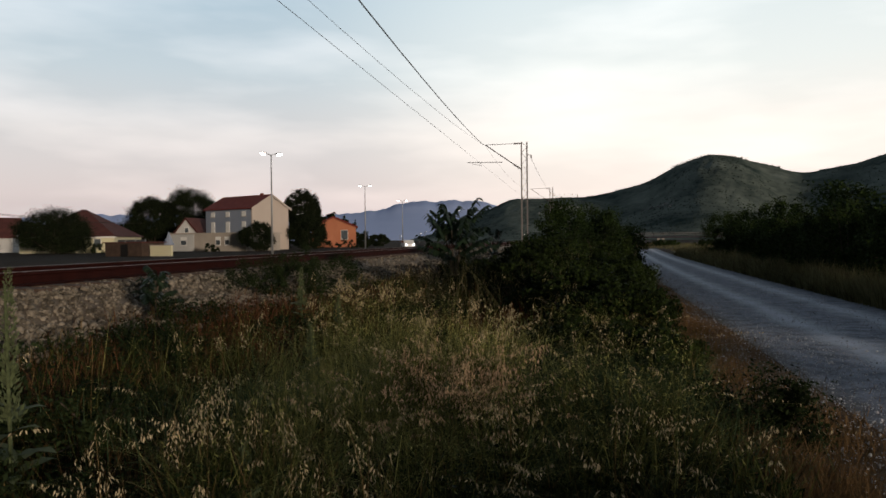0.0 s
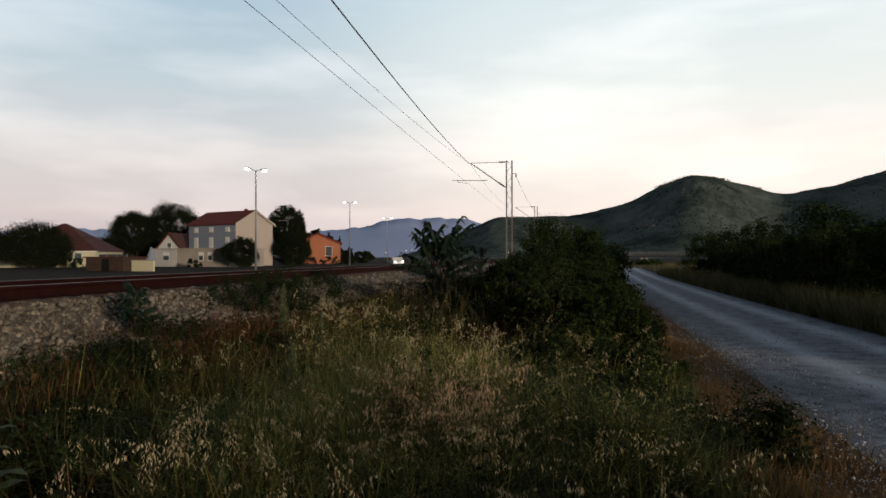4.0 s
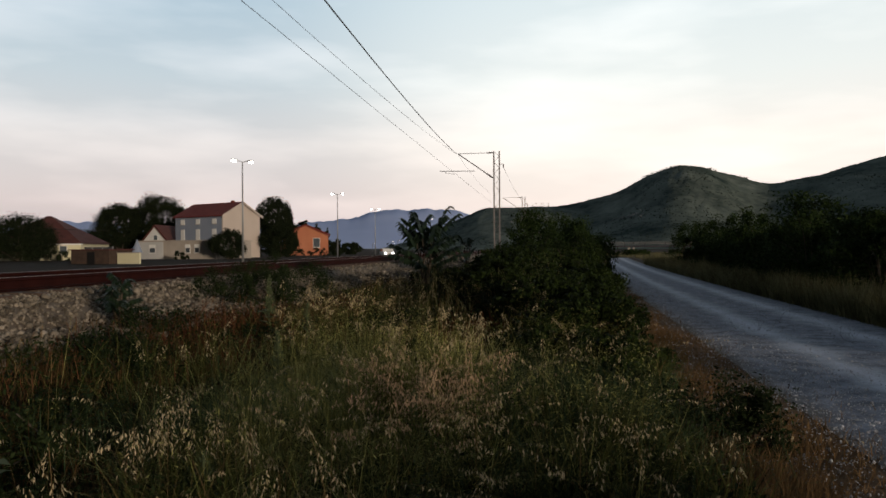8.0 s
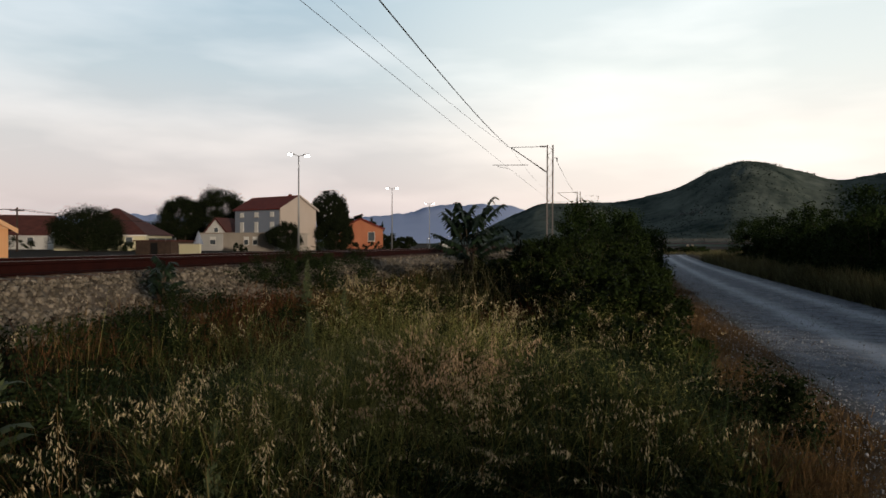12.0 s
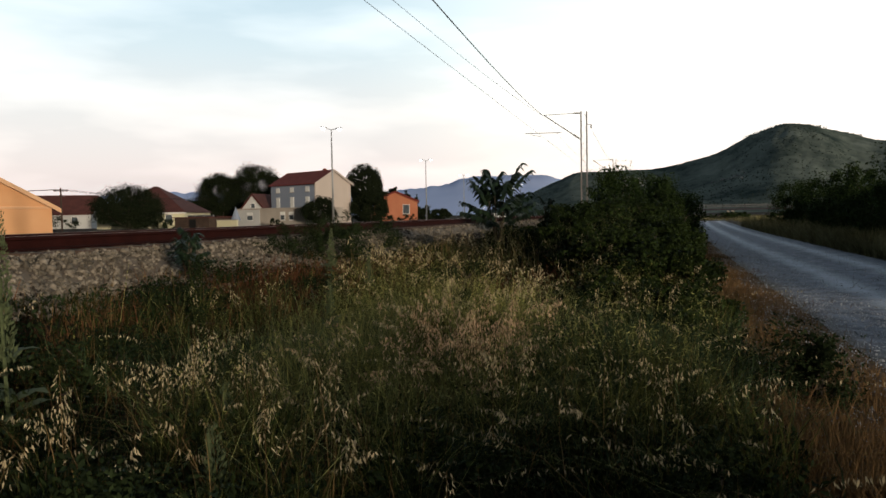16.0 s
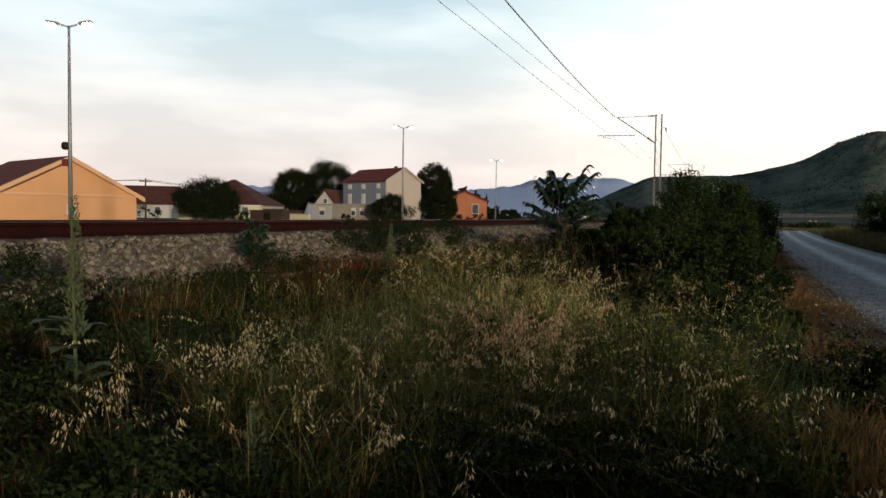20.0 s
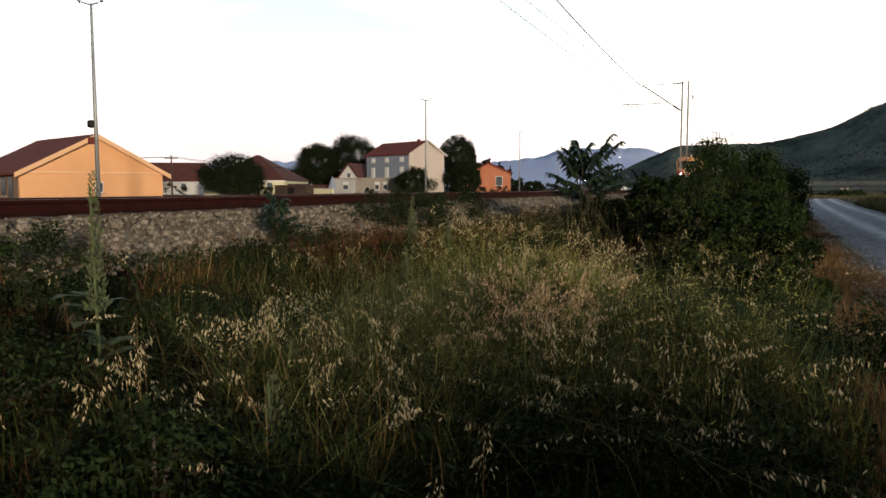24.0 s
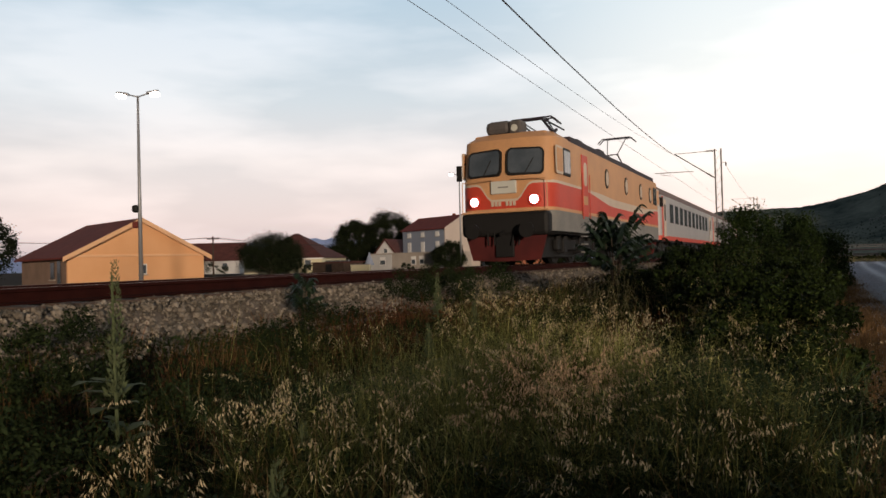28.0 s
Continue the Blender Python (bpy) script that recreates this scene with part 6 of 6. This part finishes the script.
    # small curled dry leaves and husks caught in the tussocks
    X, Y = scatter(rng, 52000, -3.3, 0.75, 3.0, 10)
    k = open_field(rng, X, Y) & (rng.random(len(X)) < swell(X, Y) ** 2.2 * (0.1 + 0.9 * smooth01(3.2, 5.0, Y)))
    X, Y = X[k], Y[k]
    P = np.stack([X, Y, ground_z(X, Y) + rng.uniform(0.12, 0.6, len(X)) * (0.45 + 0.6 * swell(X, Y))], 1)
    V, F = leaf_faces(P, 0.03, rng, up=-0.35, slim=0.16)
    tagged(obj_np("grass_husks", V, F, "grass_pale"), "pale dry husks and curled leaves caught in the grass", "husks", kind="stuff")
    X, Y = rng.uniform(-2.6, 0.1, 900), rng.uniform(9.5, 17, 900)
    blades("mound_grass", X, Y, rng.uniform(0.5, 0.95, len(X)), rng.uniform(0.002, 0.005, len(X)) * 1.6, "grass_dry_olive", 19, "thin dry grass growing up through the brambles", lean=0.5, seg=4)
    X, Y = rng.normal(-1.0, 0.55, 3000), rng.normal(8.4, 0.8, 3000)
    X, Y = np.concatenate([X, rng.normal(-3.5, 0.5, 3000)]), np.concatenate([Y, rng.normal(7.6, 1.3, 3000)])
    blades("red_grass", X, Y, rng.uniform(0.10, 0.34, len(X)), rng.uniform(0.004, 0.007, len(X)) * (1 + Y / 14), "grass_red", 18, "rust-red dry grass in loose patches", lean=0.6)
    X, Y = rng.uniform(-5.0, 1.2, 26000), rng.uniform(-9.0, 1.9, 26000)
    blades("trodden_grass", X, Y, rng.uniform(0.06, 0.24, len(X)), rng.uniform(0.004, 0.008, len(X)), "grass_olive", 23, "short trodden grass beside the gravel road", lean=0.8)
    # thin dry verge along the road, both sides
    Y = 1.8 * (40 / 1.8) ** rng.random(52000)
    X = 1.15 + bend(Y) + rng.normal(0, 0.38, len(Y)) + 0.15 * np.sin(Y * 1.3)
    k = (X > 0.75 + bend(Y)) & (rng.random(len(X)) < 0.25 + 0.75 * smooth01(-0.3, 0.5, patch(X, Y, 1.4, 9.0)))
    X, Y = X[k], Y[k]
    blades("verge_grass", X, Y, rng.uniform(0.04, 0.22, len(X)) * (1.2 - 0.5 * smooth01(1.1, 1.9, X - bend(Y))), rng.uniform(0.004, 0.008, len(X)) * (1 + Y / 14), "verge", 4, "short brown dry grass along the road's edge", lean=0.8)
    Y = 9.0 * (60 / 9.0) ** rng.random(26000)
    X = 5.3 + bend(Y) + np.abs(rng.normal(0, 0.65, len(Y)))
    blades("far_verge_grass", X, Y, rng.uniform(0.2, 0.85, len(X)), rng.uniform(0.006, 0.012, len(X)) * (1 + Y / 20), "grass_dry_olive", 5, "rough tall grass before the hedge")
    X, Y = scatter(rng, 9000, -16, -11, 3, 120)
    blades("bank_grass", X, Y, rng.uniform(0.1, 0.4, len(X)), 0.02 + 0 * X, "grass_green", 9, "grass on the far side of the line")
    # wild oats in loose drifts, thickest before the brambles
    X, Y = tufts(rng, 200, 6, (-3.3, 0.75), (2.0, 10.0), 0.08)
    k = open_field(rng, X, Y) & (rng.random(len(X)) < (0.08 + 0.92 * swell(X, Y) ** 1.6) * (0.45 + 0.55 * smooth01(0.7, -0.4, X)) * (0.3 + 0.7 * smooth01(2.6, 4.6, Y)))
    X, Y = X[k], Y[k]
    oats("wild_oats", X, Y, rng.uniform(0.38, 0.78, len(X)), "grass_straw", "oat_head", 6, "ripe pale wild oats with hanging spikelets", heads=28, size=0.023, nod=0.4)
    X, Y = rng.uniform(-3.2, 0.9, 80), 2.6 * (9 / 2.6) ** rng.random(80)
    oats("bent_oats", X, Y, rng.uniform(0.55, 0.9, 80), "grass_straw", "oat_head", 15, "long bent oat stalks arching over the grass", heads=24, size=0.023, nod=0.85)
    # leafy weeds between the grass
    X, Y = scatter(rng, 90000, -4.6, 0.95, 1.4, 14)
    k = rng.random(len(X)) < 1 - 0.6 * smooth01(-1.0, -2.4, X)
    X, Y = X[k], Y[k]
    P = np.stack([X, Y, ground_z(X, Y) + rng.uniform(0.03, 1, len(X)) ** 1.4 * (0.14 + 0.20 * swell(X, Y)) * (1 - 0.4 * smooth01(-2.6, -4.4, X))], 1)
    V, F = leaf_faces(P, 0.05, rng, up=0.1, slim=0.42)
    tagged(obj_np("leafy_weeds", V, F, "leaf_dark"), "small-leaved dark green weeds among the grass", "weeds", kind="stuff")
    X = rng.normal(-0.95, 0.30, 200)
    Y = rng.normal(5.2, 0.5, 200)
    oats("red_oats", X, Y, rng.uniform(0.45, 0.78, 200), "grass_straw", "oat_pink", 7, "reddish ripe grass heads in a dense patch", heads=24, nod=0.5)
    X, Y = tufts(rng, 20, 6, (-3.4, -0.9), (8.5, 14.0), 0.22)
    oats("wild_oats_far", X, Y, rng.uniform(0.3, 0.52, len(X)), "grass_straw", "oat_head", 8, "ripe pale wild oats with hanging spikelets", heads=10, size=0.034)


meadow()
guard_rail()


def mullein(x, y, h, seed, label):
    """Felted upright plant: a leafy spike over a rosette."""
    rng = np.random.default_rng(seed)
    z = float(ground_z(x, y))
    e = empty("mullein", x, y, z, rng.uniform(0, 360))
    tubepart("stem", (0, 0, 0), (0.02, 0.01, h * 0.93), 0.012, "leaf_grey", e, r1=0.006, seg=6)
    n = int(520 * h)
    t = rng.uniform(0.25, 1, n) ** 0.8
    a = rng.uniform(0, 6.283, n)
    r = 0.05 * (1.15 - t) * rng.uniform(0.2, 1.4, n) + 0.006
    C = np.stack([np.cos(a) * r, np.sin(a) * r, t * h], 1)
    d = unit(C * [1, 1, 0] * 14 + np.array([0, 0, 0.9]) + rng.normal(0, 0.25, (n, 3)))
    L = (0.042 * (1.35 - t) * rng.uniform(0.6, 1.4, n))[:, None]
    w = unit(np.cross(d, rng.normal(0, 1, (n, 3)))) * L * 0.2
    V = np.stack([C, C + d * L * 0.45 + w, C + d * L, C + d * L * 0.45 - w], 1).reshape(-1, 3)
    i = np.arange(n)[:, None] * 4
    F = np.concatenate([i + [0, 1, 2], i + [0, 2, 3]])
    obj_np("spike", V, F, "leaf_grey", e)
    for k in range(16):
        a = k * 2.4
        L = rng.uniform(0.13, 0.30) * min(1, h)
        o, s = np.array([math.cos(a), math.sin(a), 0.35]), np.array([-math.sin(a), math.cos(a), 0])
        zz = rng.uniform(0.03, 0.42) * h
        b = np.array([0, 0, zz])
        V = [b, b + o * L * 0.35 + s * L * 0.2, b + o * L * 0.75 + s * L * 0.17 - [0, 0, L * 0.08], b + o * L - [0, 0, L * 0.25], b + o * L * 0.75 - s * L * 0.17 - [0, 0, L * 0.08], b + o * L * 0.35 - s * L * 0.2]
        obj_np("leaf", np.array(V), np.array([[0, 1, 5], [1, 4, 5], [1, 2, 4], [2, 3, 4]]), "leaf_grey", e)
    return tagged(e, label, "wild plant", "mulleins")


for k, (mx, my, mh) in enumerate(((-2.95, 3.25, 1.18), (-3.44, 8.37, 0.72), (-2.57, 6.42, 0.62), (-3.05, 8.6, 0.5), (-1.35, 2.7, 0.42), (-1.75, 3.4, 0.42), (-1.0, 4.9, 0.5))):
    mullein(mx, my, mh, 300 + k, "grey-green felted mullein standing in tall grass")


def roadside_stones():
    rng = np.random.default_rng(31)
    n = 42000
    Y = 2.2 * (45 / 2.2) ** rng.random(n)
    X = 1.2 + bend(Y) + np.where(rng.random(n) < 0.45, rng.uniform(-0.4, 1.7, n), rng.uniform(0.7, 4.3, n))
    P = np.stack([X, Y, ground_z(X, Y) + 0.026], 1)
    tagged(stones("road_gravel", P, rng.uniform(0.005, 0.015, n) * np.where(rng.random(n) < 0.06, 2.4, 1.0), "road_stone", 32), "loose grey and pale gravel on the road", "gravel", kind="stuff")


roadside_stones()


motions()
